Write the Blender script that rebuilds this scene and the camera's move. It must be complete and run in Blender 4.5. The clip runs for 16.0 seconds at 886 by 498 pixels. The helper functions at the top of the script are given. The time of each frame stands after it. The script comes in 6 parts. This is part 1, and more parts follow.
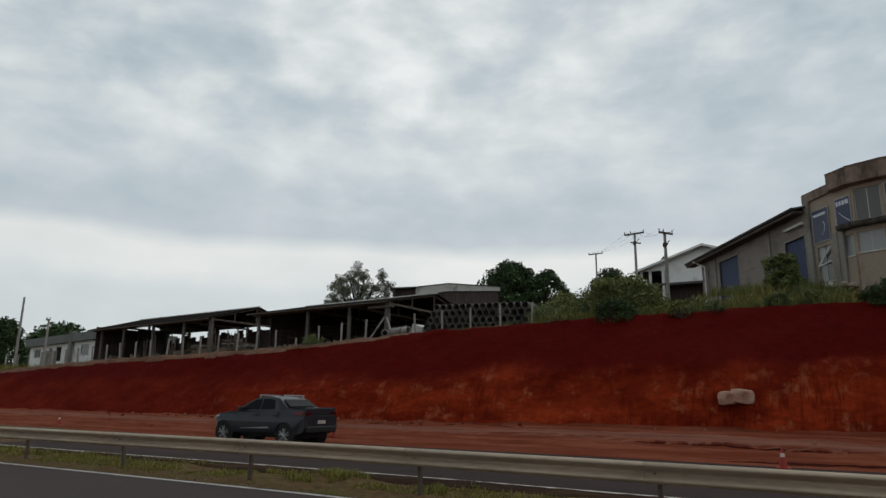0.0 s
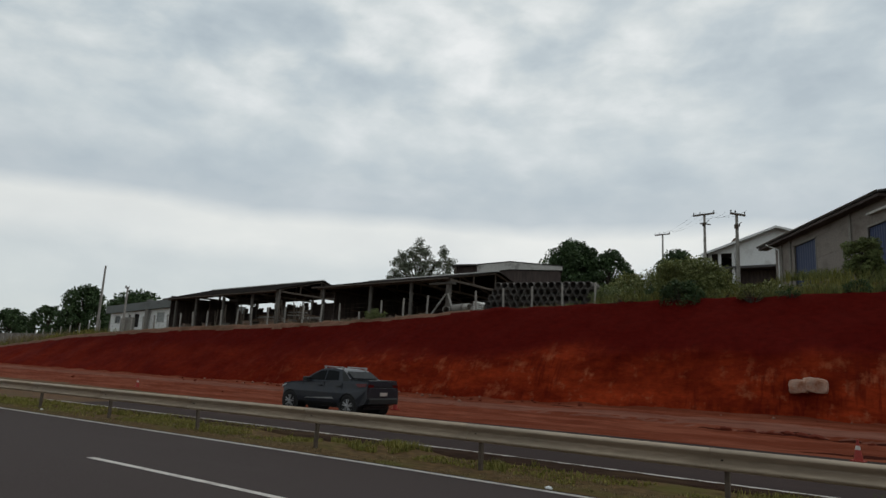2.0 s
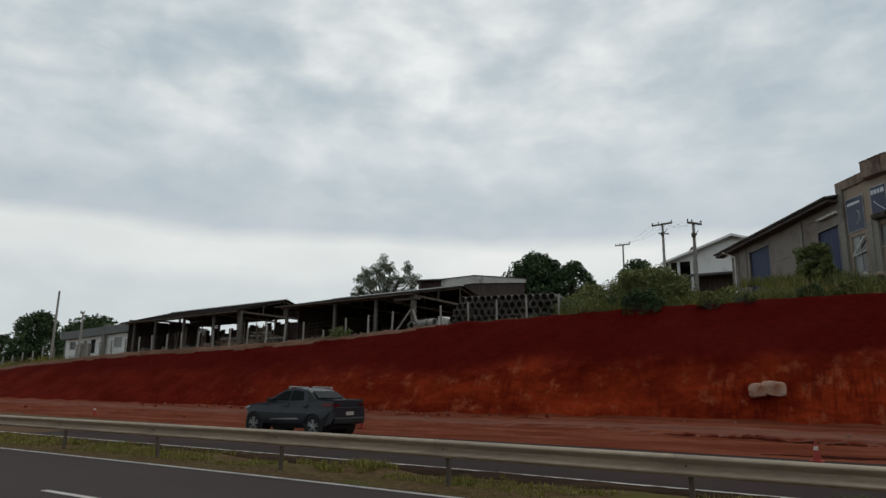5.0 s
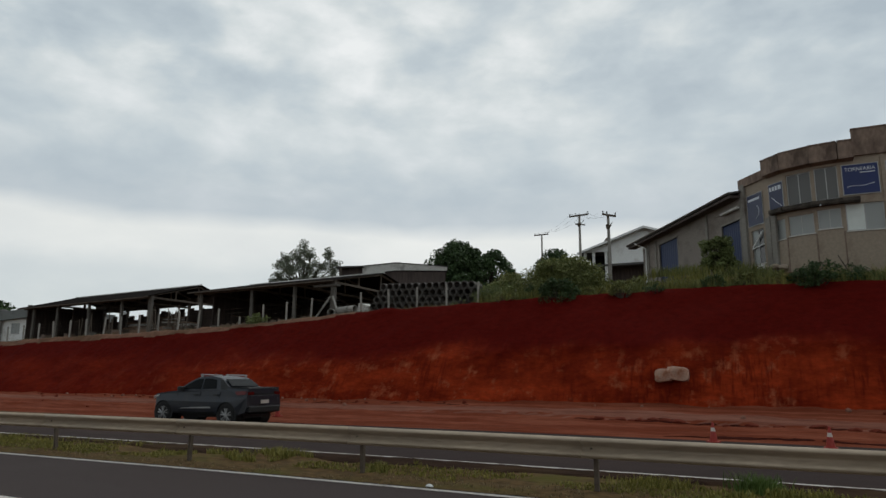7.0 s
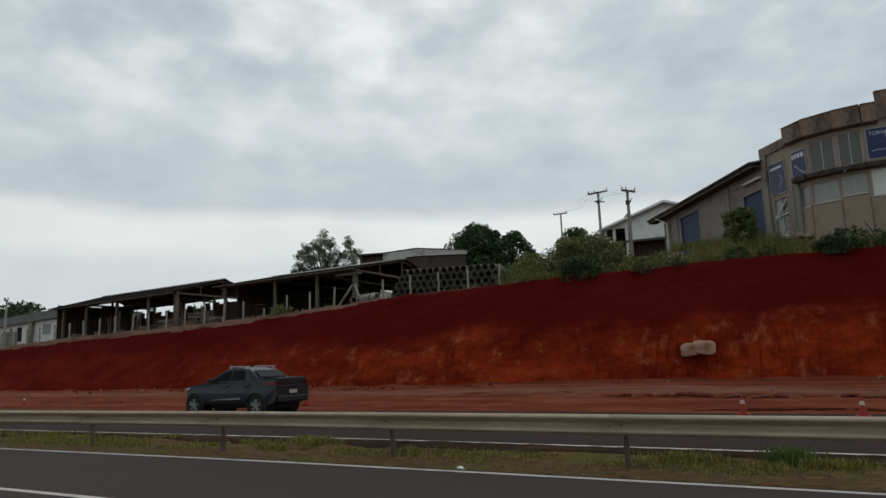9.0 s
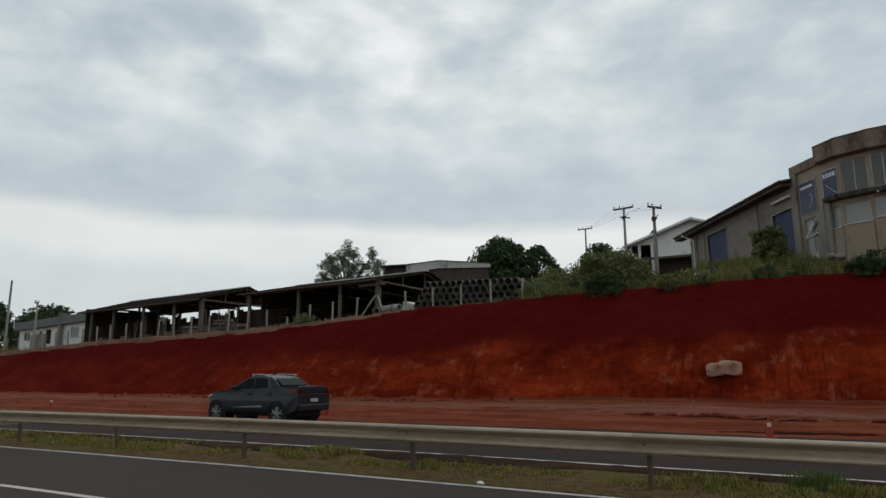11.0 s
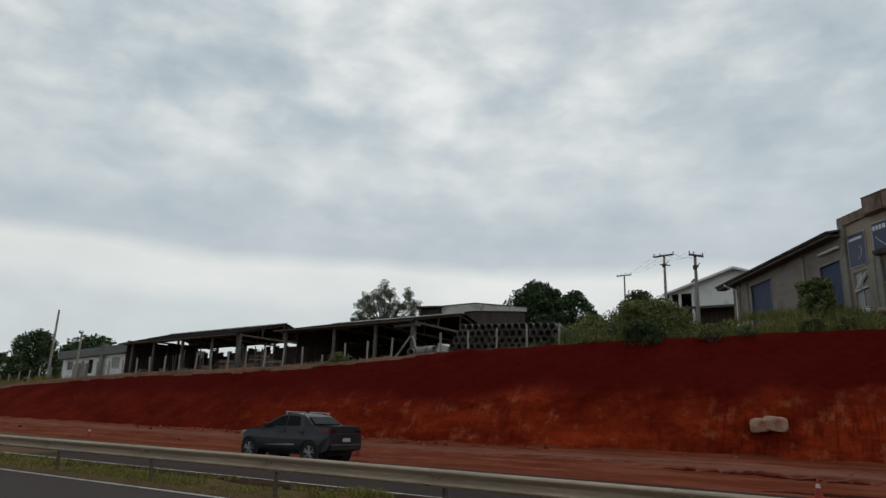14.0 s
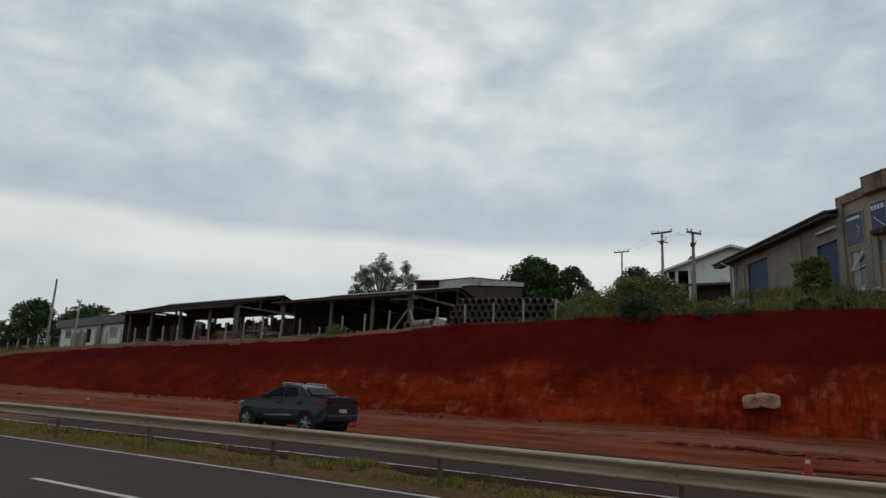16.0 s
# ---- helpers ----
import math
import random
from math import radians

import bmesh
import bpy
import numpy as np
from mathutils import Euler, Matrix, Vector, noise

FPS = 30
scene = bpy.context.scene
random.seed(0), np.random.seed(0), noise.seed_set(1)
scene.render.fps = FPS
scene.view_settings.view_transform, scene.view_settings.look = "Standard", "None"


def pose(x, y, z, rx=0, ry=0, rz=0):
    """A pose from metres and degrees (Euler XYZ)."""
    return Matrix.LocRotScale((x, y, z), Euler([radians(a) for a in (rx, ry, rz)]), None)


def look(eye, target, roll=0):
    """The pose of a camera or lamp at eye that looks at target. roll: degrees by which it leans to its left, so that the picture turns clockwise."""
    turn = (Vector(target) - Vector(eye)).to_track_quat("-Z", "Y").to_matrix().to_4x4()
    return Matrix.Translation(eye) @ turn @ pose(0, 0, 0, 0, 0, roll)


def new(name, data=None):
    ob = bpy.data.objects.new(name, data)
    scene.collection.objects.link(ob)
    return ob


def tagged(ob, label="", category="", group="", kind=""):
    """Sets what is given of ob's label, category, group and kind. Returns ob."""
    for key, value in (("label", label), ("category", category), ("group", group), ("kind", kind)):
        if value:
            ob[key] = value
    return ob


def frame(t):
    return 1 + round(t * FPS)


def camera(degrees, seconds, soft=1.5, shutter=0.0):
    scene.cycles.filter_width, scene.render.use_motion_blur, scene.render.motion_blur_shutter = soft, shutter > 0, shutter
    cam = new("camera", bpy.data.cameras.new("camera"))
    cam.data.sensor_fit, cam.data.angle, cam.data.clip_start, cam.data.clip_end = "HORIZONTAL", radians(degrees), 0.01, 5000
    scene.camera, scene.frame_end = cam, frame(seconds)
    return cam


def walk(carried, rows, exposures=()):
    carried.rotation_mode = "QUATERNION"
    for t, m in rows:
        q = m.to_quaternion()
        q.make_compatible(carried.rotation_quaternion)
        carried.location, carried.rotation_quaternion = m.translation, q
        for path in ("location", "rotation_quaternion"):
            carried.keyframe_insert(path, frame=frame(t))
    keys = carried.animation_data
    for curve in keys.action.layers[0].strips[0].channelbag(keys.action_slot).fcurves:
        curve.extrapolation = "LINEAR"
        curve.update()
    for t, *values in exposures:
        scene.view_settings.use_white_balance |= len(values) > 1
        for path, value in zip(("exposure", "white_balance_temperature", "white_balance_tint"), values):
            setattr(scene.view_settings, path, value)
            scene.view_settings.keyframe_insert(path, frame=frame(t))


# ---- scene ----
from itertools import product

# ---------------------------------------------------------------- camera
cam = camera(66.6, 16.0, soft=1.5)
EYE = (0.0, 0.0, 1.65)
TURNS = [
    (0.0, 30.44, 12.42, -0.70),
    (0.5, 31.56, 11.72, -1.34),
    (1.0, 32.81, 11.24, -1.49),
    (1.5, 34.16, 10.80, -2.18),
    (2.0, 35.41, 10.35, -2.77),
    (2.5, 35.40, 10.32, -2.43),
    (3.0, 35.10, 11.46, -1.85),
    (5.5, 31.22, 11.89, -0.78),
    (6.0, 28.13, 12.16, -1.29),
    (6.5, 25.34, 11.20, -1.04),
    (7.0, 25.93, 10.72, -0.42),
    (7.5, 24.04, 10.39, 0.21),
    (8.0, 26.04, 9.54, 0.53),
    (8.5, 27.78, 9.69, 1.19),
    (9.0, 28.01, 9.38, 1.78),
    (11.5, 31.35, 10.67, -1.07),
    (12.0, 33.21, 10.83, -2.00),
    (12.5, 33.06, 11.77, -2.04),
    (13.0, 31.99, 13.14, -1.52),
    (13.5, 32.56, 13.43, -1.76),
    (14.0, 32.50, 14.01, -1.96),
    (14.5, 31.30, 14.29, -2.15),
    (15.0, 31.56, 13.80, -2.00),
    (15.5, 31.31, 13.46, -2.20),
    (16.0, 32.17, 11.83, -2.64)]
def swayed(y, p, r):
    """The camera is held before the body, so it shifts sideways as it turns."""
    d = -0.012 * (y - 30)
    a = radians(y)
    return pose(EYE[0] + d * math.cos(a), EYE[1] + d * math.sin(a), EYE[2], 90 + p, r, y + math.degrees(d / 55))

walk(cam, [(t, swayed(y, p, r)) for t, y, p, r in TURNS],
     [(0.0, -0.03), (6.0, -0.02), (9.0, 0.0), (12.0, 0.0), (13.5, -0.06), (15.0, -0.08), (16.0, -0.11)])

# ---------------------------------------------------------------- world and sun
def build_world():
    w = bpy.data.worlds.new("overcast_sky")
    scene.world = w
    w.use_nodes = True
    nt = w.node_tree
    nt.nodes.clear()
    N = nt.nodes.new
    L = nt.links.new
    out = N("ShaderNodeOutputWorld")
    bg = N("ShaderNodeBackground")
    sky = N("ShaderNodeTexSky")
    sky.sky_type = "NISHITA"
    sky.sun_disc = False
    sky.sun_elevation = radians(48)
    sky.sun_rotation = radians(-20)
    co = N("ShaderNodeTexCoord")
    sep = N("ShaderNodeSeparateXYZ")
    L(co.outputs["Generated"], sep.inputs[0])
    # cloud lumps drawn out along the horizon
    mp = N("ShaderNodeMapping")
    mp.inputs["Rotation"].default_value = (0, 0, radians(20))
    mp.inputs["Location"].default_value = (3.1, 1.7, 0.4)
    mp.inputs["Scale"].default_value = (1.0, 1.0, 2.0)
    L(co.outputs["Generated"], mp.inputs["Vector"])
    n1 = N("ShaderNodeTexNoise"); n1.inputs["Scale"].default_value = 2.6; n1.inputs["Detail"].default_value = 8; n1.inputs["Roughness"].default_value = 0.56; n1.inputs["Distortion"].default_value = 0.25
    n2 = N("ShaderNodeTexNoise"); n2.inputs["Scale"].default_value = 8.5; n2.inputs["Detail"].default_value = 7; n2.inputs["Roughness"].default_value = 0.5; n2.inputs["Distortion"].default_value = 0.15
    L(mp.outputs[0], n1.inputs["Vector"]); L(mp.outputs[0], n2.inputs["Vector"])
    mixn = N("ShaderNodeMix"); mixn.data_type = "FLOAT"; mixn.inputs["Factor"].default_value = 0.46
    L(n1.outputs["Fac"], mixn.inputs["A"]); L(n2.outputs["Fac"], mixn.inputs["B"])
    ramp = N("ShaderNodeValToRGB")
    e = ramp.color_ramp.elements
    e[0].position = 0.36; e[0].color = (0.42, 0.49, 0.535, 1)
    e[1].position = 0.63; e[1].color = (0.88, 0.90, 0.89, 1)
    m = e.new(0.455); m.color = (0.53, 0.60, 0.63, 1)
    m = e.new(0.53); m.color = (0.67, 0.72, 0.72, 1)
    L(mixn.outputs[0], ramp.inputs[0])
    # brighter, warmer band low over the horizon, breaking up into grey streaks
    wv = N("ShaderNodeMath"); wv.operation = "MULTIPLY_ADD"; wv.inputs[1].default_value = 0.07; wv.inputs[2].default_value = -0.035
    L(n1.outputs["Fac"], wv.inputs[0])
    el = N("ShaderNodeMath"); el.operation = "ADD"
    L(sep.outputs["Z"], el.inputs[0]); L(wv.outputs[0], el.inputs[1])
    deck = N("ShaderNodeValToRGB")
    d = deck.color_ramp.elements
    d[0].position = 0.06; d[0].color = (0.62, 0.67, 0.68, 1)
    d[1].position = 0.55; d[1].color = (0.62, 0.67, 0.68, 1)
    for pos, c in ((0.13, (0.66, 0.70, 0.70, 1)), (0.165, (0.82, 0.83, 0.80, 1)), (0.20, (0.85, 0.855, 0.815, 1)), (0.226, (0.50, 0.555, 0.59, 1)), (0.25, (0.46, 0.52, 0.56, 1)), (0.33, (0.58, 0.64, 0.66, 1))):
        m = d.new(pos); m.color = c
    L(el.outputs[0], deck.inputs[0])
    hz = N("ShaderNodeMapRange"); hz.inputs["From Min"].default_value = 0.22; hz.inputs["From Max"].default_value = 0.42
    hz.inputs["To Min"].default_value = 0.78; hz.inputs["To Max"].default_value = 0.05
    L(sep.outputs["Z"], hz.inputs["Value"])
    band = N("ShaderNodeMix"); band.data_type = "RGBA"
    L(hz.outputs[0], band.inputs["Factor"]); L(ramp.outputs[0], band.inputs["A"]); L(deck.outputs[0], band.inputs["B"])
    tint = N("ShaderNodeMix"); tint.data_type = "RGBA"; tint.inputs["Factor"].default_value = 0.92
    sc = N("ShaderNodeVectorMath"); sc.operation = "SCALE"; sc.inputs["Scale"].default_value = 0.1
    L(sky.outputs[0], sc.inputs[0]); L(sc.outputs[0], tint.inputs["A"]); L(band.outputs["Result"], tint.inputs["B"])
    # the deck is thinner and brighter ahead, heavier behind the road
    side = N("ShaderNodeMapRange"); side.interpolation_type = "SMOOTHSTEP"
    side.inputs["From Min"].default_value = -0.75; side.inputs["From Max"].default_value = 0.45
    side.inputs["To Min"].default_value = 0.75; side.inputs["To Max"].default_value = 1.0
    L(sep.outputs["Y"], side.inputs["Value"])
    dim = N("ShaderNodeVectorMath"); dim.operation = "SCALE"
    L(tint.outputs["Result"], dim.inputs[0]); L(side.outputs[0], dim.inputs["Scale"])
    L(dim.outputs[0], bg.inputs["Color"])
    bg.inputs["Strength"].default_value = 1.0
    L(bg.outputs[0], out.inputs["Surface"])

build_world()
sun_data = bpy.data.lights.new("sun", "SUN")
sun_data.energy, sun_data.angle, sun_data.color = 0.5, radians(25), (1.0, 0.96, 0.9)
sun = new("sun", sun_data)
sun.matrix_world = look((20, 60, 80), (0, 0, 0))

# ---------------------------------------------------------------- materials
def material(name, base, rough=0.8, metal=0.0, grain=8.0, vary=0.25, stain=0.6, stain_col=None, bump=0.15, spec=0.4, obj_random=0.0, stretch=(1, 1, 1), stain_at=(0.5, 0.68)):
    """Principled surface with fine grain, larger stains and a little relief."""
    m = bpy.data.materials.new(name)
    m.use_nodes = True
    nt = m.node_tree
    N, L = nt.nodes.new, nt.links.new
    b = nt.nodes["Principled BSDF"]
    b.inputs["Roughness"].default_value = rough
    b.inputs["Metallic"].default_value = metal
    b.inputs["Specular IOR Level"].default_value = spec
    co = N("ShaderNodeTexCoord")
    mp = N("ShaderNodeMapping"); mp.inputs["Scale"].default_value = stretch
    L(co.outputs["Object"], mp.inputs["Vector"])
    fine = N("ShaderNodeTexNoise"); fine.inputs["Scale"].default_value = grain; fine.inputs["Detail"].default_value = 6
    big = N("ShaderNodeTexNoise"); big.inputs["Scale"].default_value = stain; big.inputs["Detail"].default_value = 5; big.inputs["Roughness"].default_value = 0.65
    L(mp.outputs[0], fine.inputs["Vector"]); L(mp.outputs[0], big.inputs["Vector"])
    r = N("ShaderNodeValToRGB")
    lo = [c * (1 - vary) for c in base]; hi = [min(1, c * (1 + vary)) for c in base]
    r.color_ramp.elements[0].color = (*lo, 1); r.color_ramp.elements[0].position = 0.3
    r.color_ramp.elements[1].color = (*hi, 1); r.color_ramp.elements[1].position = 0.7
    L(fine.outputs["Fac"], r.inputs[0])
    mr = N("ShaderNodeMapRange"); mr.inputs["From Min"].default_value, mr.inputs["From Max"].default_value = stain_at
    L(big.outputs["Fac"], mr.inputs["Value"])
    mx = N("ShaderNodeMix"); mx.data_type = "RGBA"
    sc = stain_col or [c * 0.6 for c in base]
    mx.inputs["B"].default_value = (*sc, 1)
    L(mr.outputs[0], mx.inputs["Factor"]); L(r.outputs[0], mx.inputs["A"])
    last = mx.outputs["Result"]
    if obj_random:
        oi = N("ShaderNodeObjectInfo")
        hs = N("ShaderNodeHueSaturation")
        vr = N("ShaderNodeMapRange"); vr.inputs["To Min"].default_value = 1 - obj_random; vr.inputs["To Max"].default_value = 1 + obj_random
        L(oi.outputs["Random"], vr.inputs["Value"]); L(vr.outputs[0], hs.inputs["Value"]); L(last, hs.inputs["Color"])
        last = hs.outputs[0]
    L(last, b.inputs["Base Color"])
    if bump:
        bp = N("ShaderNodeBump"); bp.inputs["Strength"].default_value = bump; bp.inputs["Distance"].default_value = 0.05
        L(fine.outputs["Fac"], bp.inputs["Height"]); L(bp.outputs[0], b.inputs["Normal"])
    return m

def leaf_material(name, a, c):
    m = bpy.data.materials.new(name)
    m.use_nodes = True
    nt = m.node_tree
    N, L = nt.nodes.new, nt.links.new
    b = nt.nodes["Principled BSDF"]
    b.inputs["Roughness"].default_value = 0.65
    b.inputs["Specular IOR Level"].default_value = 0.25
    g = N("ShaderNodeNewGeometry")
    r = N("ShaderNodeValToRGB")
    r.color_ramp.elements[0].color = (*a, 1); r.color_ramp.elements[1].color = (*c, 1)
    L(g.outputs["Random Per Island"], r.inputs[0])
    co = N("ShaderNodeTexCoord")
    n = N("ShaderNodeTexNoise"); n.inputs["Scale"].default_value = 0.7; n.inputs["Detail"].default_value = 3
    L(co.outputs["Object"], n.inputs["Vector"])
    hv = N("ShaderNodeHueSaturation"); hv.inputs["Value"].default_value = 1.5; hv.inputs["Saturation"].default_value = 1.0
    mv = N("ShaderNodeMix"); mv.data_type = "RGBA"; mv.blend_type = "MULTIPLY"; mv.inputs["Factor"].default_value = 0.6
    L(r.outputs[0], mv.inputs["A"]); L(n.outputs["Fac"], mv.inputs["B"])
    L(mv.outputs["Result"], hv.inputs["Color"]); L(hv.outputs[0], b.inputs["Base Color"])
    return m

def soil_material(name, dark, light, band=None, scratch=False):
    """Red earth: two tones in ragged patches; band gives the heights between which the pale cut subsoil fades out."""
    m = bpy.data.materials.new(name)
    m.use_nodes = True
    nt = m.node_tree
    N, L = nt.nodes.new, nt.links.new
    b = nt.nodes["Principled BSDF"]
    b.inputs["Roughness"].default_value = 0.95
    b.inputs["Specular IOR Level"].default_value = 0.02
    co = N("ShaderNodeTexCoord")
    mp = N("ShaderNodeMapping"); mp.inputs["Scale"].default_value = (0.48, 0.1, 1.2) if band else (0.28, 1.3, 1)
    L(co.outputs["Object"], mp.inputs["Vector"])
    patch = N("ShaderNodeTexNoise"); patch.inputs["Scale"].default_value = 0.6; patch.inputs["Detail"].default_value = 7; patch.inputs["Roughness"].default_value = 0.68
    L(mp.outputs[0], patch.inputs["Vector"])
    fine = N("ShaderNodeTexNoise"); fine.inputs["Scale"].default_value = 5.0; fine.inputs["Detail"].default_value = 7; fine.inputs["Roughness"].default_value = 0.7
    L(mp.outputs[0], fine.inputs["Vector"])
    pr = N("ShaderNodeMapRange"); pr.inputs["From Min"].default_value = 0.42; pr.inputs["From Max"].default_value = 0.62
    L(patch.outputs["Fac"], pr.inputs["Value"])
    fac = pr.outputs[0]
    if band:
        sep = N("ShaderNodeSeparateXYZ"); L(co.outputs["Object"], sep.inputs[0])
        wob = N("ShaderNodeTexNoise"); wob.inputs["Scale"].default_value = 0.22; wob.inputs["Detail"].default_value = 6
        L(co.outputs["Object"], wob.inputs["Vector"])
        ma = N("ShaderNodeMath"); ma.operation = "MULTIPLY_ADD"; ma.inputs[1].default_value = 3.2; ma.inputs[2].default_value = -1.6
        L(wob.outputs["Fac"], ma.inputs[0])
        ad = N("ShaderNodeMath"); ad.operation = "ADD"; L(sep.outputs["Z"], ad.inputs[0]); L(ma.outputs[0], ad.inputs[1])
        br = N("ShaderNodeMapRange"); br.inputs["From Min"].default_value, br.inputs["From Max"].default_value = band
        br.inputs["To Min"].default_value = 1.0; br.inputs["To Max"].default_value = 0.0
        br.interpolation_type = "SMOOTHSTEP"
        L(ad.outputs[0], br.inputs["Value"])
        # the pale subsoil is exposed where the cut is freshest and thins out along the bank
        xr = N("ShaderNodeMapRange"); xr.inputs["From Min"].default_value = -42; xr.inputs["From Max"].default_value = -16
        xr.inputs["To Min"].default_value = 0.22; xr.inputs["To Max"].default_value = 1.0
        L(sep.outputs["X"], xr.inputs["Value"])
        mu = N("ShaderNodeMath"); mu.operation = "MULTIPLY"; L(br.outputs[0], mu.inputs[0]); L(xr.outputs[0], mu.inputs[1])
        pm = N("ShaderNodeMapRange"); pm.inputs["To Min"].default_value = 0.34
        L(pr.outputs[0], pm.inputs["Value"])
        mu2 = N("ShaderNodeMath"); mu2.operation = "MULTIPLY"; L(mu.outputs[0], mu2.inputs[0]); L(pm.outputs[0], mu2.inputs[1])
        fac = mu2.outputs[0]
    mx = N("ShaderNodeMix"); mx.data_type = "RGBA"
    mx.inputs["A"].default_value = (*dark, 1); mx.inputs["B"].default_value = (*light, 1)
    L(fac, mx.inputs["Factor"])
    gr = N("ShaderNodeMapRange"); gr.inputs["From Min"].default_value = 0.3; gr.inputs["From Max"].default_value = 0.7
    gr.inputs["To Min"].default_value = 0.72; gr.inputs["To Max"].default_value = 1.25
    L(fine.outputs["Fac"], gr.inputs["Value"])
    mu3 = N("ShaderNodeVectorMath"); mu3.operation = "SCALE"
    L(mx.outputs["Result"], mu3.inputs[0]); L(gr.outputs[0], mu3.inputs["Scale"])
    col = mu3.outputs[0]
    if scratch:
        # pale upright scrape marks of the digger's teeth
        sm = N("ShaderNodeMapping"); sm.inputs["Scale"].default_value = (1.5, 0.05, 1.5)
        L(co.outputs["Object"], sm.inputs["Vector"])
        sn = N("ShaderNodeTexNoise"); sn.inputs["Scale"].default_value = 0.9; sn.inputs["Detail"].default_value = 7; sn.inputs["Roughness"].default_value = 0.66; sn.inputs["Distortion"].default_value = 0.1
        L(sm.outputs[0], sn.inputs["Vector"])
        sr = N("ShaderNodeMapRange"); sr.inputs["From Min"].default_value = 0.55; sr.inputs["From Max"].default_value = 0.68
        L(sn.outputs["Fac"], sr.inputs["Value"])
        xs = N("ShaderNodeMapRange"); xs.inputs["From Min"].default_value = -46; xs.inputs["From Max"].default_value = -16
        L(sep.outputs["X"], xs.inputs["Value"])
        bx = N("ShaderNodeMath"); bx.operation = "MULTIPLY"; L(br.outputs[0], bx.inputs[0]); L(xs.outputs[0], bx.inputs[1])
        s2 = N("ShaderNodeMath"); s2.operation = "MULTIPLY"; L(sr.outputs[0], s2.inputs[0]); L(bx.outputs[0], s2.inputs[1])
        sx = N("ShaderNodeMix"); sx.data_type = "RGBA"; sx.inputs["B"].default_value = (0.31, 0.085, 0.040, 1)
        L(s2.outputs[0], sx.inputs["Factor"]); L(col, sx.inputs["A"])
        col = sx.outputs["Result"]
        # upright dark stripes: shade of grooves between tooth marks near the foot, painted in
        gm = N("ShaderNodeMapping"); gm.inputs["Scale"].default_value = (4.8, 0.15, 0.8)
        L(co.outputs["Object"], gm.inputs["Vector"])
        gn = N("ShaderNodeTexNoise"); gn.inputs["Scale"].default_value = 1.0; gn.inputs["Detail"].default_value = 3; gn.inputs["Roughness"].default_value = 0.55
        L(gm.outputs[0], gn.inputs["Vector"])
        gq = N("ShaderNodeMapRange"); gq.inputs["From Min"].default_value = 0.50; gq.inputs["From Max"].default_value = 0.60
        L(gn.outputs["Fac"], gq.inputs["Value"])
        ga = N("ShaderNodeTexNoise"); ga.inputs["Scale"].default_value = 0.3; ga.inputs["Detail"].default_value = 3
        L(co.outputs["Object"], ga.inputs["Vector"])
        gb = N("ShaderNodeMapRange"); gb.inputs["From Min"].default_value = 0.45; gb.inputs["From Max"].default_value = 0.6; gb.inputs["To Max"].default_value = 0.65
        L(ga.outputs["Fac"], gb.inputs["Value"])
        g1 = N("ShaderNodeMath"); g1.operation = "MULTIPLY"; L(gq.outputs[0], g1.inputs[0]); L(gb.outputs[0], g1.inputs[1])
        g2 = N("ShaderNodeMath"); g2.operation = "MULTIPLY"; L(g1.outputs[0], g2.inputs[0]); L(bx.outputs[0], g2.inputs[1])
        gx = N("ShaderNodeMix"); gx.data_type = "RGBA"; gx.inputs["B"].default_value = (0.095, 0.009, 0.005, 1)
        L(g2.outputs[0], gx.inputs["Factor"]); L(col, gx.inputs["A"])
        col = gx.outputs["Result"]
    L(col, b.inputs["Base Color"])
    bp = N("ShaderNodeBump"); bp.inputs["Strength"].default_value = 0.5; bp.inputs["Distance"].default_value = 0.12
    L(fine.outputs["Fac"], bp.inputs["Height"]); L(bp.outputs[0], b.inputs["Normal"])
    return m

BANK = soil_material("red_bank_earth", (0.076, 0.0049, 0.0032), (0.31, 0.039, 0.0115), (1.9, 3.6), True)
# darker earth tone that carries the shadow along the track's broken lip
EDGE_SHADE = soil_material("edge_shade_earth", (0.034, 0.0075, 0.005), (0.06, 0.015, 0.009))
DIRT = soil_material("red_packed_dirt", (0.128, 0.030, 0.0145), (0.195, 0.060, 0.034))
TRACK = soil_material("grey_brown_track", (0.145, 0.054, 0.036), (0.205, 0.088, 0.063))
LEDGE_SOIL = material("dusty_brown_ledge", (0.150, 0.082, 0.055), 0.95, grain=3, vary=0.3, stain=0.35, stain_col=(0.085, 0.050, 0.028), spec=0.05, bump=0.3)
TOPSOIL = material("dry_topsoil_grass", (0.10, 0.055, 0.028), 0.95, grain=3, stain=0.25, stain_col=(0.05, 0.06, 0.018), spec=0.1)
VERGE = material("grassy_verge_soil", (0.095, 0.060, 0.027), 0.95, grain=9, vary=0.4, stain=0.9, stain_col=(0.085, 0.076, 0.020), spec=0.05, bump=0.6, stretch=(0.6, 1, 1))
DARK_EARTH = material("dark_bare_earth", (0.030, 0.017, 0.011), 0.97, grain=8, vary=0.4, stain=0.7, stain_col=(0.055, 0.034, 0.018), spec=0.03, bump=0.6, stretch=(0.5, 1, 1))
ASPHALT = material("worn_asphalt", (0.052, 0.0395, 0.037), 0.9, grain=60, vary=0.18, stain=0.25, stain_col=(0.062, 0.049, 0.046), bump=0.1, spec=0.12, stretch=(0.35, 1, 1))
ASPHALT_FAR = material("red_dusted_asphalt", (0.042, 0.031, 0.029), 0.95, grain=60, vary=0.18, stain=0.25, stain_col=(0.055, 0.038, 0.034), bump=0.1, spec=0.05, stretch=(0.35, 1, 1))
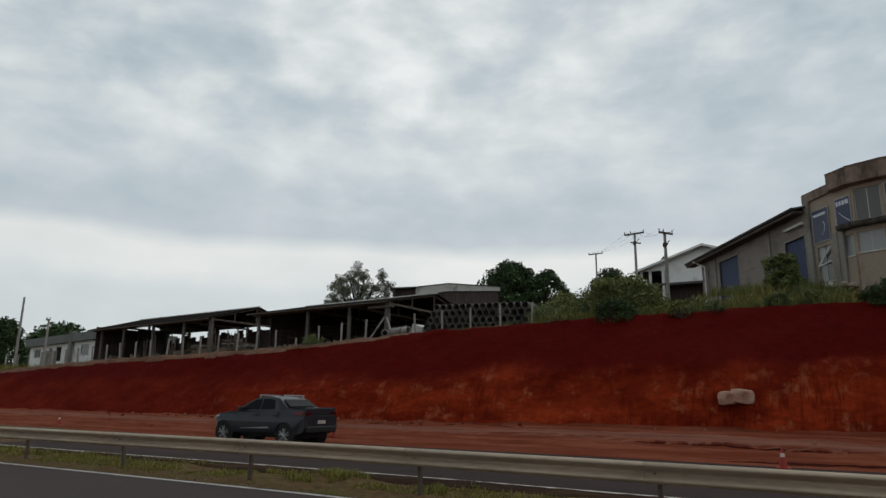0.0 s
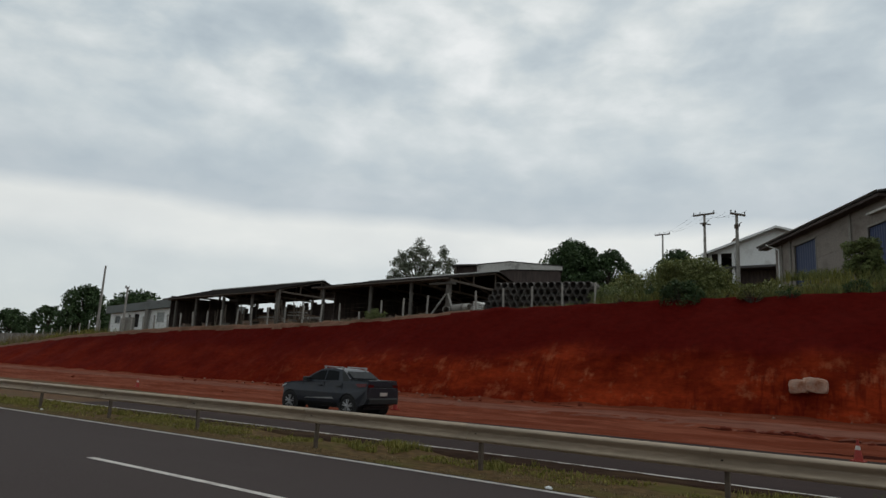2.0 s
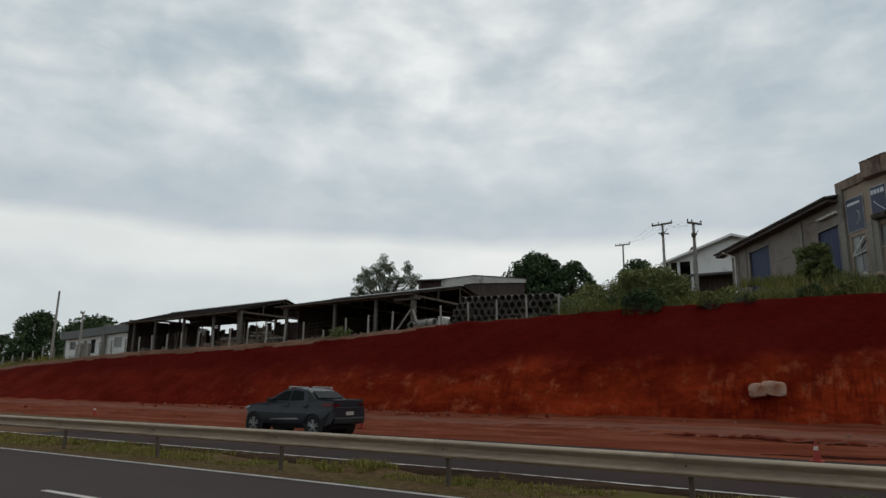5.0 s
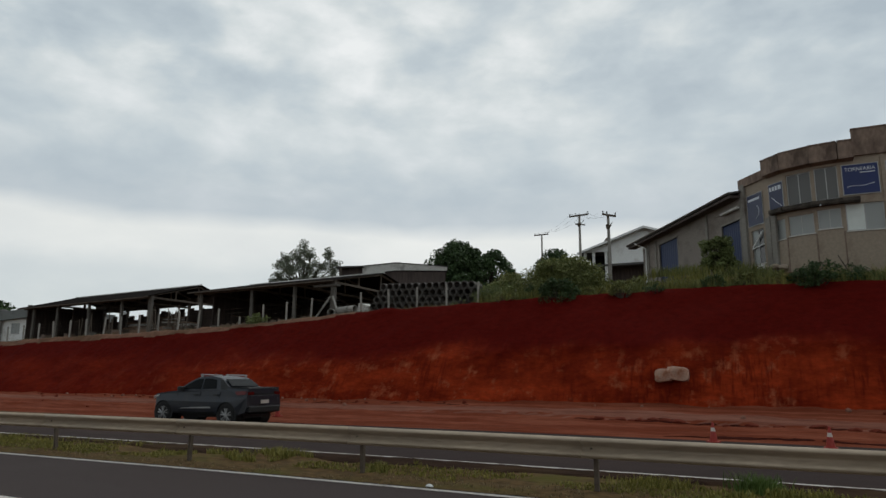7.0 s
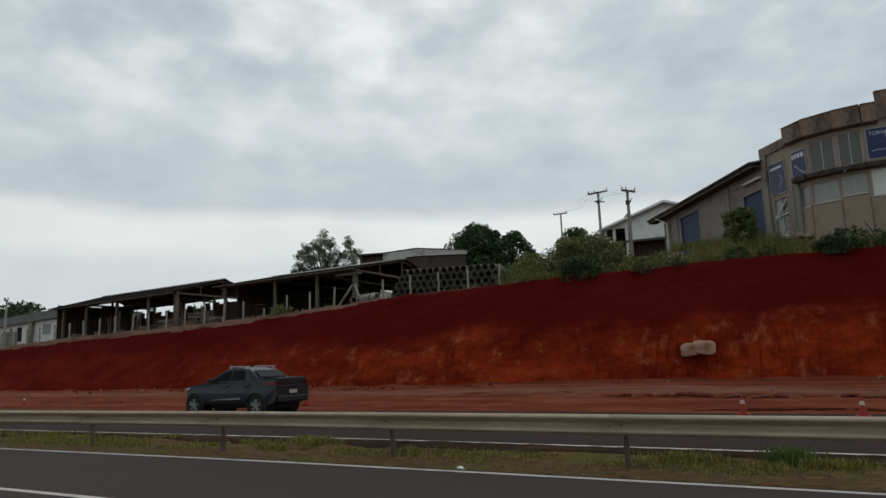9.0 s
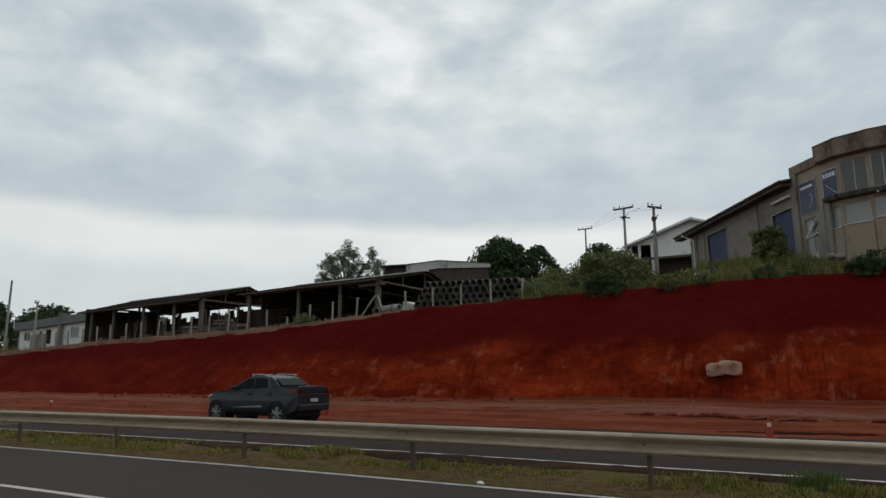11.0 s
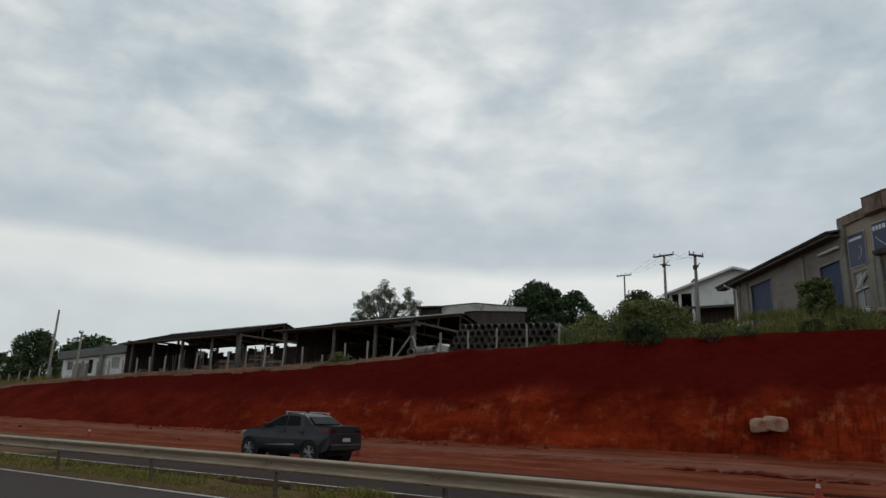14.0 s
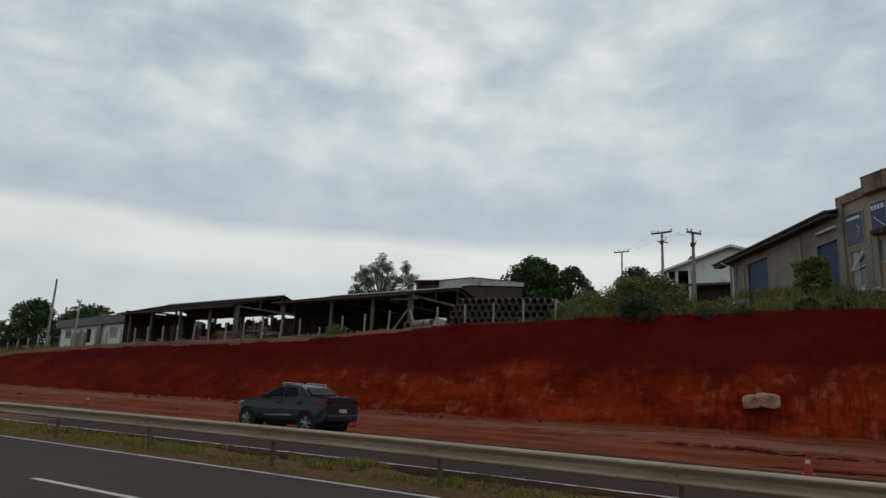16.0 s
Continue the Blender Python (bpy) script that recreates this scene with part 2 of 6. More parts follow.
PAINT = material("road_paint", (0.52, 0.48, 0.44), 0.7, grain=25, vary=0.15, stain=2.5, stain_col=(0.3, 0.26, 0.24), bump=0.05)
ZINC = material("galvanised_steel", (0.38, 0.30, 0.22), 0.6, 0.15, grain=14, vary=0.12, stain=1.0, stain_col=(0.25, 0.20, 0.15), bump=0.03, stretch=(0.3, 1, 1))
ZINC_DULL = material("weathered_post_steel", (0.11, 0.085, 0.064), 0.7, 0.3, grain=10, vary=0.2, stain=2.0, bump=0.05)
CONCRETE = material("grey_concrete", (0.30, 0.285, 0.26), 0.9, grain=12, vary=0.2, stain=1.2, stain_col=(0.16, 0.145, 0.125), bump=0.15, obj_random=0.2)
PIPE = material("cast_concrete_pipe", (0.105, 0.096, 0.088), 0.9, grain=9, vary=0.2, stain=1.5, stain_col=(0.08, 0.074, 0.068), bump=0.15, obj_random=0.3)
COLUMN = material("dull_cast_column", (0.13, 0.118, 0.104), 0.9, grain=9, vary=0.2, stain=1.0, stain_col=(0.08, 0.072, 0.064), bump=0.15)
STUB = material("dusty_stub_concrete", (0.17, 0.125, 0.10), 0.95, grain=9, vary=0.2, stain=1.5, stain_col=(0.10, 0.07, 0.055), bump=0.15, obj_random=0.15)
RAW_WOOD = material("brown_timber", (0.19, 0.12, 0.08), 0.9, grain=14, vary=0.3, stain=1.0, bump=0.2, stretch=(0.3, 1, 1))
OLD_WOOD = material("weathered_timber", (0.12, 0.095, 0.075), 0.9, grain=14, vary=0.3, stain=1.0, bump=0.2, stretch=(1, 1, 0.2))
# dark boards; the gloom inside the sheds is put into the colour
DARK_WALL = material("dark_and_shaded_boards", (0.075, 0.056, 0.050), 0.9, grain=5, vary=0.35, stain=0.6, bump=0.2, stretch=(1.0, 1, 0.15))
FIBRE = material("fibre_cement_sheet", (0.095, 0.09, 0.088), 0.9, grain=5, vary=0.2, stain=0.5, stain_col=(0.07, 0.066, 0.062), bump=0.2)
# shade of the shed roofs' underside is put into this sheet colour
ROOF_DARK = material("shade_dark_roof_sheet", (0.016, 0.013, 0.012), 0.95, grain=5, vary=0.3, stain=0.5, stain_col=(0.024, 0.020, 0.018), bump=0.2, spec=0.05)
LEDGE = material("black_stained_concrete", (0.075, 0.063, 0.052), 0.95, grain=6, vary=0.4, stain=1.6, stain_col=(0.03, 0.025, 0.02), bump=0.3)
# shaded copy of the blue sign film, for the two panels facing away
SIGN_SHADED = material("shaded_sign_film", (0.028, 0.036, 0.085), 0.4, grain=3, vary=0.1, stain=0.5, bump=0.0, stain_col=(0.02, 0.026, 0.06))
FIBRE_LIGHT = material("pale_fibre_cement", (0.56, 0.55, 0.52), 0.9, grain=5, vary=0.12, stain=0.7, stain_col=(0.22, 0.205, 0.19), bump=0.1)
WHITE = material("white_wall_paint", (0.80, 0.81, 0.80), 0.85, grain=6, vary=0.06, stain=0.6, stain_col=(0.5, 0.48, 0.45), bump=0.05, stain_at=(0.55, 0.8))
ROOF_BAND = material("grey_green_sheet", (0.17, 0.185, 0.18), 0.85, grain=6, vary=0.1, stain=0.6, stain_col=(0.12, 0.125, 0.12), bump=0.08)
TAN = material("stained_tan_render", (0.315, 0.258, 0.20), 0.9, grain=7, vary=0.1, stain=0.55, stain_col=(0.205, 0.152, 0.115), bump=0.08)
PARAPET = material("brown_stained_parapet", (0.235, 0.172, 0.135), 0.92, grain=6, vary=0.2, stain=0.8, stain_col=(0.095, 0.067, 0.052), bump=0.15, stretch=(1, 1, 0.5))
GREY_RENDER = material("grey_render", (0.24, 0.225, 0.20), 0.9, grain=7, vary=0.12, stain=0.7, stain_col=(0.15, 0.13, 0.11), bump=0.1)
SHED_WALL = material("dusty_block_wall", (0.235, 0.205, 0.18), 0.92, grain=6, vary=0.15, stain=0.45, stain_col=(0.155, 0.128, 0.108), bump=0.1, stretch=(1, 1, 1.6))
BLUE_DOOR = material("blue_painted_steel", (0.030, 0.045, 0.105), 0.6, 0.0, grain=5, vary=0.12, stain=0.8, stain_col=(0.028, 0.045, 0.11), bump=0.05)
SIGN_BLUE = material("blue_sign_film", (0.018, 0.031, 0.12), 0.45, grain=3, vary=0.06, stain=0.5, bump=0.0, stain_col=(0.012, 0.026, 0.13))
SIGN_INK = material("white_sign_ink", (0.62, 0.66, 0.72), 0.6, grain=3, vary=0.05, bump=0.0)
ALU = material("grey_aluminium", (0.42, 0.42, 0.41), 0.45, 0.5, grain=20, vary=0.1, bump=0.02)
# near-black stands in for unlit depth behind openings; wires share it
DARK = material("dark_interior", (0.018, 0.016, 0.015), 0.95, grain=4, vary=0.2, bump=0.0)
ROCK = material("pale_boulder", (0.44, 0.29, 0.22), 0.95, grain=4, vary=0.25, stain=1.2, stain_col=(0.26, 0.10, 0.05), bump=0.5)
CONE_RED = material("orange_red_plastic", (0.30, 0.03, 0.02), 0.6, grain=9, vary=0.15, stain=4, stain_col=(0.3, 0.03, 0.02), bump=0.02)
CONE_WHITE = material("dusty_white_band", (0.55, 0.47, 0.42), 0.6, grain=9, vary=0.1, bump=0.02)
BARK = material("dark_bark", (0.065, 0.05, 0.038), 0.95, grain=9, vary=0.4, stain=1.5, bump=0.4, stretch=(1, 1, 0.25))
LEAF_DARK = leaf_material("dark_tree_leaves", (0.022, 0.044, 0.014), (0.058, 0.094, 0.034))
LEAF_GREY = leaf_material("grey_green_leaves", (0.10, 0.115, 0.085), (0.24, 0.26, 0.19))
LEAF_MID = leaf_material("scrub_leaves", (0.068, 0.084, 0.022), (0.20, 0.205, 0.068))
LEAF_WEED = leaf_material("lush_weed_leaves", (0.06, 0.105, 0.022), (0.13, 0.19, 0.05))
LEAF_SCRUB = leaf_material("olive_bush_leaves", (0.085, 0.105, 0.032), (0.23, 0.245, 0.09))
LEAF_SHRUB = leaf_material("dull_shrub_leaves", (0.075, 0.10, 0.033), (0.19, 0.22, 0.08))
GRASS = leaf_material("roadside_grass_blades", (0.10, 0.105, 0.020), (0.27, 0.235, 0.06))
DRY_GRASS = leaf_material("dry_straw_blades", (0.11, 0.085, 0.042), (0.24, 0.19, 0.10))

def glass_material(name, tint, rough=0.08):
    m = bpy.data.materials.new(name)
    m.use_nodes = True
    b = m.node_tree.nodes["Principled BSDF"]
    b.inputs["Base Color"].default_value = (*tint, 1)
    b.inputs["Roughness"].default_value = rough
    b.inputs["Specular IOR Level"].default_value = 0.6
    n = m.node_tree.nodes.new("ShaderNodeTexNoise"); n.inputs["Scale"].default_value = 1.2
    r = m.node_tree.nodes.new("ShaderNodeMapRange"); r.inputs["To Min"].default_value = rough * 0.5; r.inputs["To Max"].default_value = rough * 2
    m.node_tree.links.new(n.outputs["Fac"], r.inputs["Value"]); m.node_tree.links.new(r.outputs[0], b.inputs["Roughness"])
    return m

BANK_CLOD = material("red_clod", (0.13, 0.026, 0.014), 0.95, grain=6, vary=0.3, stain=2.0, bump=0.4, spec=0.1)

FROSTED = glass_material("dusty_window_glass", (0.30, 0.32, 0.31), 0.3)
DIM_GLASS = glass_material("dim_window_glass", (0.10, 0.10, 0.095), 0.25)
DARK_GLASS = glass_material("dark_window_glass", (0.02, 0.022, 0.024), 0.06)

# ---------------------------------------------------------------- mesh helpers
class Geo:
    """Collects vertices and faces for one mesh."""
    def __init__(self):
        self.v, self.f = [], []
    def add(self, vs, fs):
        n = len(self.v)
        self.v += [tuple(p) for p in vs]
        self.f += [tuple(n + i for i in q) for q in fs]
        return self
    def box(self, x0, x1, y0, y1, z0, z1, m=None):
        vs = [Vector(p) for p in product((x0, x1), (y0, y1), (z0, z1))]
        if m is not None:
            vs = [m @ p for p in vs]
        return self.add(vs, [(0, 1, 3, 2), (4, 6, 7, 5), (0, 4, 5, 1), (2, 3, 7, 6), (0, 2, 6, 4), (1, 5, 7, 3)])
    def tube(self, a, b, r0, r1=None, n=8, caps=True):
        a, b = Vector(a), Vector(b)
        r1 = r0 if r1 is None else r1
        q = (b - a).to_track_quat("Z", "Y")
        ring = [Vector((math.cos(2 * math.pi * k / n), math.sin(2 * math.pi * k / n), 0)) for k in range(n)]
        vs = [a + q @ (p * r0) for p in ring] + [b + q @ (p * r1) for p in ring]
        fs = [(k, (k + 1) % n, n + (k + 1) % n, n + k) for k in range(n)]
        if caps:
            fs += [tuple(range(n - 1, -1, -1)), tuple(range(n, 2 * n))]
        return self.add(vs, fs)
    def prism(self, outline, y0, y1):
        """An (x, z) outline pushed from y0 to y1."""
        n = len(outline)
        vs = [(x, y0, z) for x, z in outline] + [(x, y1, z) for x, z in outline]
        fs = [(k, (k + 1) % n, n + (k + 1) % n, n + k) for k in range(n)] + [tuple(range(n - 1, -1, -1)), tuple(range(n, 2 * n))]
        return self.add(vs, fs)
    def slab(self, corners, up):
        """A sheet on four or more corners, thickened by the vector up."""
        n = len(corners)
        c = [Vector(p) for p in corners]
        vs = c + [p + Vector(up) for p in c]
        fs = [(k, (k + 1) % n, n + (k + 1) % n, n + k) for k in range(n)] + [tuple(range(n - 1, -1, -1)), tuple(range(n, 2 * n))]
        return self.add(vs, fs)
    def mesh(self, name, mat, smooth=False, fix=True):
        me = bpy.data.meshes.new(name)
        me.from_pydata(self.v, [], self.f)
        if fix:
            bm = bmesh.new(); bm.from_mesh(me)
            bmesh.ops.triangulate(bm, faces=[f for f in bm.faces if len(f.verts) > 8], ngon_method="EAR_CLIP")
            bmesh.ops.recalc_face_normals(bm, faces=bm.faces)
            bm.to_mesh(me); bm.free()
        me.materials.append(mat)
        if smooth:
            me.shade_smooth()
        return me

def part(name, geo, mat, parent=None, label="", smooth=False, fix=True, bevel=0.0):
    """One mesh object, under a thing or a part where parent is given."""
    ob = new(name, geo.mesh(name, mat, smooth, fix))
    if parent is not None:
        ob.parent = parent
    if label:
        ob["label"] = label
    if bevel:
        b = ob.modifiers.new("bevel", "BEVEL"); b.width = bevel; b.segments = 2; b.limit_method = "ANGLE"
    return ob

def thing(name, label, category, m=None, group=""):
    ob = tagged(new(name), label, category, group)
    ob.empty_display_size = 0.2
    if m is not None:
        ob.matrix_world = m
    return ob

def setting(ob, label, category=""):
    return tagged(ob, label, category, "", "structure")

# ---------------------------------------------------------------- lie of the land
TOP_X = (-300, -160, -110, -94, -80, -59, -43, -34.5, -25.6, -17.7, -10.7, -5, 5, 60, 300)
TOP_Z = (0.4, 0.6, 1.5, 2.6, 3.8, 4.75, 5.05, 5.35, 5.95, 6.15, 6.38, 6.5, 6.5, 6.2, 6)
BASE_X = (-300, -45, -31, -12, 2, 300)
BASE_Z = (0.05, 0.12, 0.15, 0.24, 0.22, 0.2)

def top_z(x):
    return sum(float(np.interp(x + d, TOP_X, TOP_Z)) for d in (-3, 0, 3)) / 3

def base_z(x):
    return sum(float(np.interp(x + d, BASE_X, BASE_Z)) for d in (-4, 0, 4)) / 3

def plateau(x, y):
    """Height of the land behind the cut."""
    k = float(np.interp(x, (-60, -20, 0), (0.012, 0.05, 0.09)))
    rise = 1.3 * float(np.interp(x, (-9.2, -6.8), (0, 1))) * min(1.0, max(0.0, (y - 41) / 2.6))
    return top_z(x) + rise + k * min(max(y - 41, 0), 45)

def grade(x):
    """The roads fall away gently towards the low end."""
    return float(np.interp(x, (-45, -28, -9), (-0.11, -0.09, 0.0)))

# ---------------------------------------------------------------- ground, roads, bank
def grid_sheet(name, xs, ys, height, mat, smooth=True):
    g = Geo()
    g.v = [(x, y, height(x, y)) for y in ys for x in xs]
    n = len(xs)
    g.f = [(j * n + i, j * n + i + 1, (j + 1) * n + i + 1, (j + 1) * n + i) for j in range(len(ys) - 1) for i in range(n - 1)]
    return part(name, g, mat, smooth=smooth, fix=False)

def steps(a, b, d):
    n = max(1, round((b - a) / d))
    return [a + (b - a) * k / n for k in range(n + 1)]

def sheet_z(x, y):
    if y < 33.3: return -0.08
    if y < 40.1: return -0.5
    return plateau(x, y) - 0.03

FAR_X = [-3000, -1200, -600, -300, -200] + steps(-150, 80, 5) + [150, 300, 800, 3000]
setting(grid_sheet("ground", FAR_X, [-3000, -300, -40, 0, 10, 20, 33.2, 33.3, 40.0, 40.4, 43, 46, 50, 56, 64, 75, 90, 130, 300, 1000, 3000], sheet_z, TOPSOIL),
        "dry earth and thin grass on the land behind the cut", "ground")

setting(grid_sheet("road_near", [-400] + steps(-60, 0, 2) + [120], [2.2, 5.8, 9.72], lambda x, y: grade(x), ASPHALT, False), "grey worn asphalt carriageway beside the median", "road")
setting(grid_sheet("road_far", [-400] + steps(-60, 0, 2) + [120], [12.3, 16, 20.3], lambda x, y: grade(x), ASPHALT_FAR, False), "grey asphalt carriageway dusted with red earth", "road")
setting(grid_sheet("roadside_near", steps(-400, 120, 8), [-12, -6, -2, 0.5, 2.25], lambda x, y: -0.015 + 0.02 * noise.noise((x * .3, y * .6, 0)), VERGE), "bare earth and grass beside the near carriageway", "ground")

def line_mark(name, y, x0, x1, w, label):
    g = Geo()
    xs = sorted({x0, x1, *[x for x in steps(-60, 0, 2) if x0 < x < x1]})
    for a, b in zip(xs, xs[1:]):
        g.slab([(a, y - w / 2, 0.003 + grade(a)), (b, y - w / 2, 0.003 + grade(b)), (b, y + w / 2, 0.003 + grade(b)), (a, y + w / 2, 0.003 + grade(a))], (0, 0, 0.004))
    return tagged(part(name, g, PAINT), label, "road marking", "", "structure")

line_mark("edge_line", 9.36, -400, 120, 0.12, "white painted edge line of the near carriageway")
line_mark("edge_line", 12.65, -400, 120, 0.12, "white painted edge line beyond the guardrail")
line_mark("edge_line", 2.75, -400, 120, 0.12, "white painted edge line by the roadside")
for k in range(-14, 8):
    line_mark("lane_dash", 6.05, -11.4 + 14 * k, -5.4 + 14 * k, 0.12, "white painted lane dash on grey asphalt")

def verge_z(x, y):
    s = max(0.0, math.sin((y - 9.55) / 2.85 * math.pi))
    return grade(x) + 0.004 + s * (0.06 + 0.07 * noise.fractal((x * 0.55, y * 1.3, 4.0), 1.0, 2.0, 4)) + 0.012 * noise.noise((x * 4, y * 4, 0))

setting(grid_sheet("median", steps(-130, 40, 0.2), steps(9.5, 12.45, 0.12), verge_z, VERGE), "earth and patchy grass median under the guardrail", "verge")

def furrow_z(x, y):
    edge = 11.25 + 0.4 * noise.noise((x * 0.45, 2.0, 0)) + 0.15 * noise.noise((x * 1.9, 5.0, 0)) + float(np.interp(x, (-24, -15), (0.9, 0.0)))
    return verge_z(x, y) + 0.032 - 0.5 * max(0.0, edge - y) - 0.5 * max(0.0, y - 12.36)

setting(grid_sheet("bare_furrow", steps(-26, 14, 0.12), steps(11.0, 12.44, 0.08), furrow_z, DARK_EARTH), "dark bare earth furrow along the far side of the median", "earth")

def track_mid(x):
    return float(np.interp(x, (-60, -10, -4, 3, 20), (30.0, 28.4, 27.5, 25.9, 24.0)))

def lip_y(x):
    return track_mid(x) - 1.75 + 0.35 * noise.noise((x * 0.35, 3.0, 0)) + 0.25 * noise.noise((x * 1.7, 7.0, 0))

def shoulder_z(x, y):
    s = min(1.0, max(0.0, (y - 20.1) / 1.0))
    ruts = 0.05 * noise.noise((x * 0.05, y * 1.1, 9.0)) + 0.06 * noise.fractal((x * 0.5, y * 1.0, 2.0), 0.8, 2.0, 6)
    lip = 0.0
    # crumbling edge of a scraped layer along the track
    edge = lip_y(x)
    if -16 < x < 30:
        f = min(1, (x + 16) / 4)
        lip = f * 0.10 * min(1.0, max(0.0, (y - edge) / 0.12))
    toe = 0.16 * math.exp(-((y - 33.6) / 0.9) ** 2) * (0.6 + 0.8 * noise.noise((x * 0.5, 0, 5)))
    return 0.005 + grade(x) * max(0.0, 1 - max(0, y - 20) / 8) + base_z(x) * max(0, y - 20) / 13.2 + s * (0.03 + ruts + lip * 0.9) + toe

setting(grid_sheet("dirt_shoulder", steps(-150, -40, 0.5) + steps(-40, 40, 0.22)[1:], steps(20.1, 24, 0.3) + steps(24, 27, 0.1)[1:] + steps(27, 34.2, 0.22)[1:], shoulder_z, DIRT),
        "compacted red dirt strip with tyre ruts beside the far carriageway", "dirt")

def track_z(x, y):
    return shoulder_z(x, y) + 0.012 - 0.05 * max(0.0, abs(y - track_mid(x) - 0.3 * noise.noise((x * .2, 0, 1))) - 1.5)

setting(grid_sheet("dirt_track", steps(-140, 40, 0.4), steps(22.2, 32.4, 0.2), track_z, TRACK), "smooth grey-brown vehicle track on the dirt shoulder", "track")

def build_bank():
    xs = steps(-160, -60, 0.4) + steps(-60, -24, 0.13)[1:] + steps(-24, 12, 0.07)[1:] + steps(12, 18, 0.2)[1:] + steps(18, 60, 1.0)[1:]
    rows = 44
    g = Geo()
    n = len(xs)
    for j in range(rows + 1):
        u = j / rows
        for x in xs:
            zb, zt = base_z(x) - 0.25, top_z(x)
            h = zt - zb
            # lower part cut steep, upper part laid back, rounded lip
            cut = float(np.interp(x, (-60, -25, -10), (0.25, 0.4, 0.5)))
            if u < 0.86:
                k = u / 0.86
                z = zb + h * k
                back = np.interp(k, (0, cut, 1), (0.0, 1.1 + 0.5 * (1 - cut), 5.4))
                fade = 1.0
            else:
                k = (u - 0.86) / 0.14
                z = zt + 0.03 * math.sin(k * math.pi)
                back = 5.4 + 2.2 * k
                fade = 1 - k
            y = 33.3 + float(back)
            low = max(0.0, 1 - max(0.0, (z - zb) / h - cut) / 0.2) * float(np.interp(x, (-48, -14), (0.08, 1)))
            d = 0.30 * noise.noise((x * 0.16, z * 0.22, 1.0)) + 0.16 * noise.fractal((x * 0.38, y * 0.1, z * 0.6), 1.0, 2.1, 4)
            # upright grooves left by the bucket
            tooth = noise.noise((x * 3.3, z * 0.5, 6.0)) * 0.5 + noise.noise((x * 7.5, z * 0.7, 2.0)) * 0.32
            d += low * 0.24 * tooth + 0.03 * noise.noise((x * 4, z * 4, 0))
            # small terraces where the bucket bit into the face
            d += low * 0.16 * noise.noise((round(x * 0.7 + 0.4 * noise.noise((x, 0, 0))), math.floor(z * 1.3), 8.0))
            zz = z + fade * 0.05 * noise.noise((x * 0.8, y, 3.0)) + (0.10 * noise.fractal((x * 0.5, 11, 0), 1.0, 2.0, 4) if u > 0.8 else 0)
            g.v.append((x, y + fade * d, zz))
    g.f = [(j * n + i, j * n + i + 1, (j + 1) * n + i + 1, (j + 1) * n + i) for j in range(rows) for i in range(n - 1)]
    bank = part("earth_bank", g, BANK, smooth=True, fix=False)
    bank.data.materials.append(LEDGE_SOIL)
    for p in bank.data.polygons:
        x, y, z = p.center
        thick = float(np.interp(x, (-40, -25), (0.42, 0.10))) + 0.16 * noise.noise((x * 0.3, 0, 0))
        if z > top_z(x) - thick and (x < -25 or y > 38.9):
            p.material_index = 1
    return setting(bank, "steep freshly cut red earth bank with digger marks", "bank")

build_bank()

def edge_shade_sheet(x0, x1, y0, y1, mid, spread, seed):
    """Ragged dark broken earth along the line mid(x), edge shadow painted in."""
    def z(x, y):
        half = 0.40 * noise.noise((x * 0.5, seed, 0)) + 0.30 * noise.noise((x * 1.6, seed + 5, 0)) + 0.12 * noise.noise((x * 5, seed, 3)) + spread
        ends = min(x - x0, x1 - x) / 2
        return shoulder_z(x, y) + 0.025 - 0.6 * max(0.0, abs(y - mid(x)) - half * min(1.0, ends))
    return setting(grid_sheet("edge_shade", steps(x0, x1, 0.08), steps(y0, y1, 0.06), z, EDGE_SHADE), "ragged dark earth patches with edge shadow put into the colour", "earth")

edge_shade_sheet(-7.0, 3.0, 23.2, 27.6, lambda x: lip_y(x) - 0.15, 0.08, 4.4)
edge_shade_sheet(-3.0, 6.0, 20.15, 22.0, lambda x: 20.75 + 0.3 * noise.noise((x * 0.4, 1.5, 0)), 0.12, 8.2)
edge_shade_sheet(-34.0, -14.0, 30.0, 33.2, lambda x: 31.7 + 0.5 * noise.noise((x * 0.2, 6.5, 0)), 0.02, 2.1)

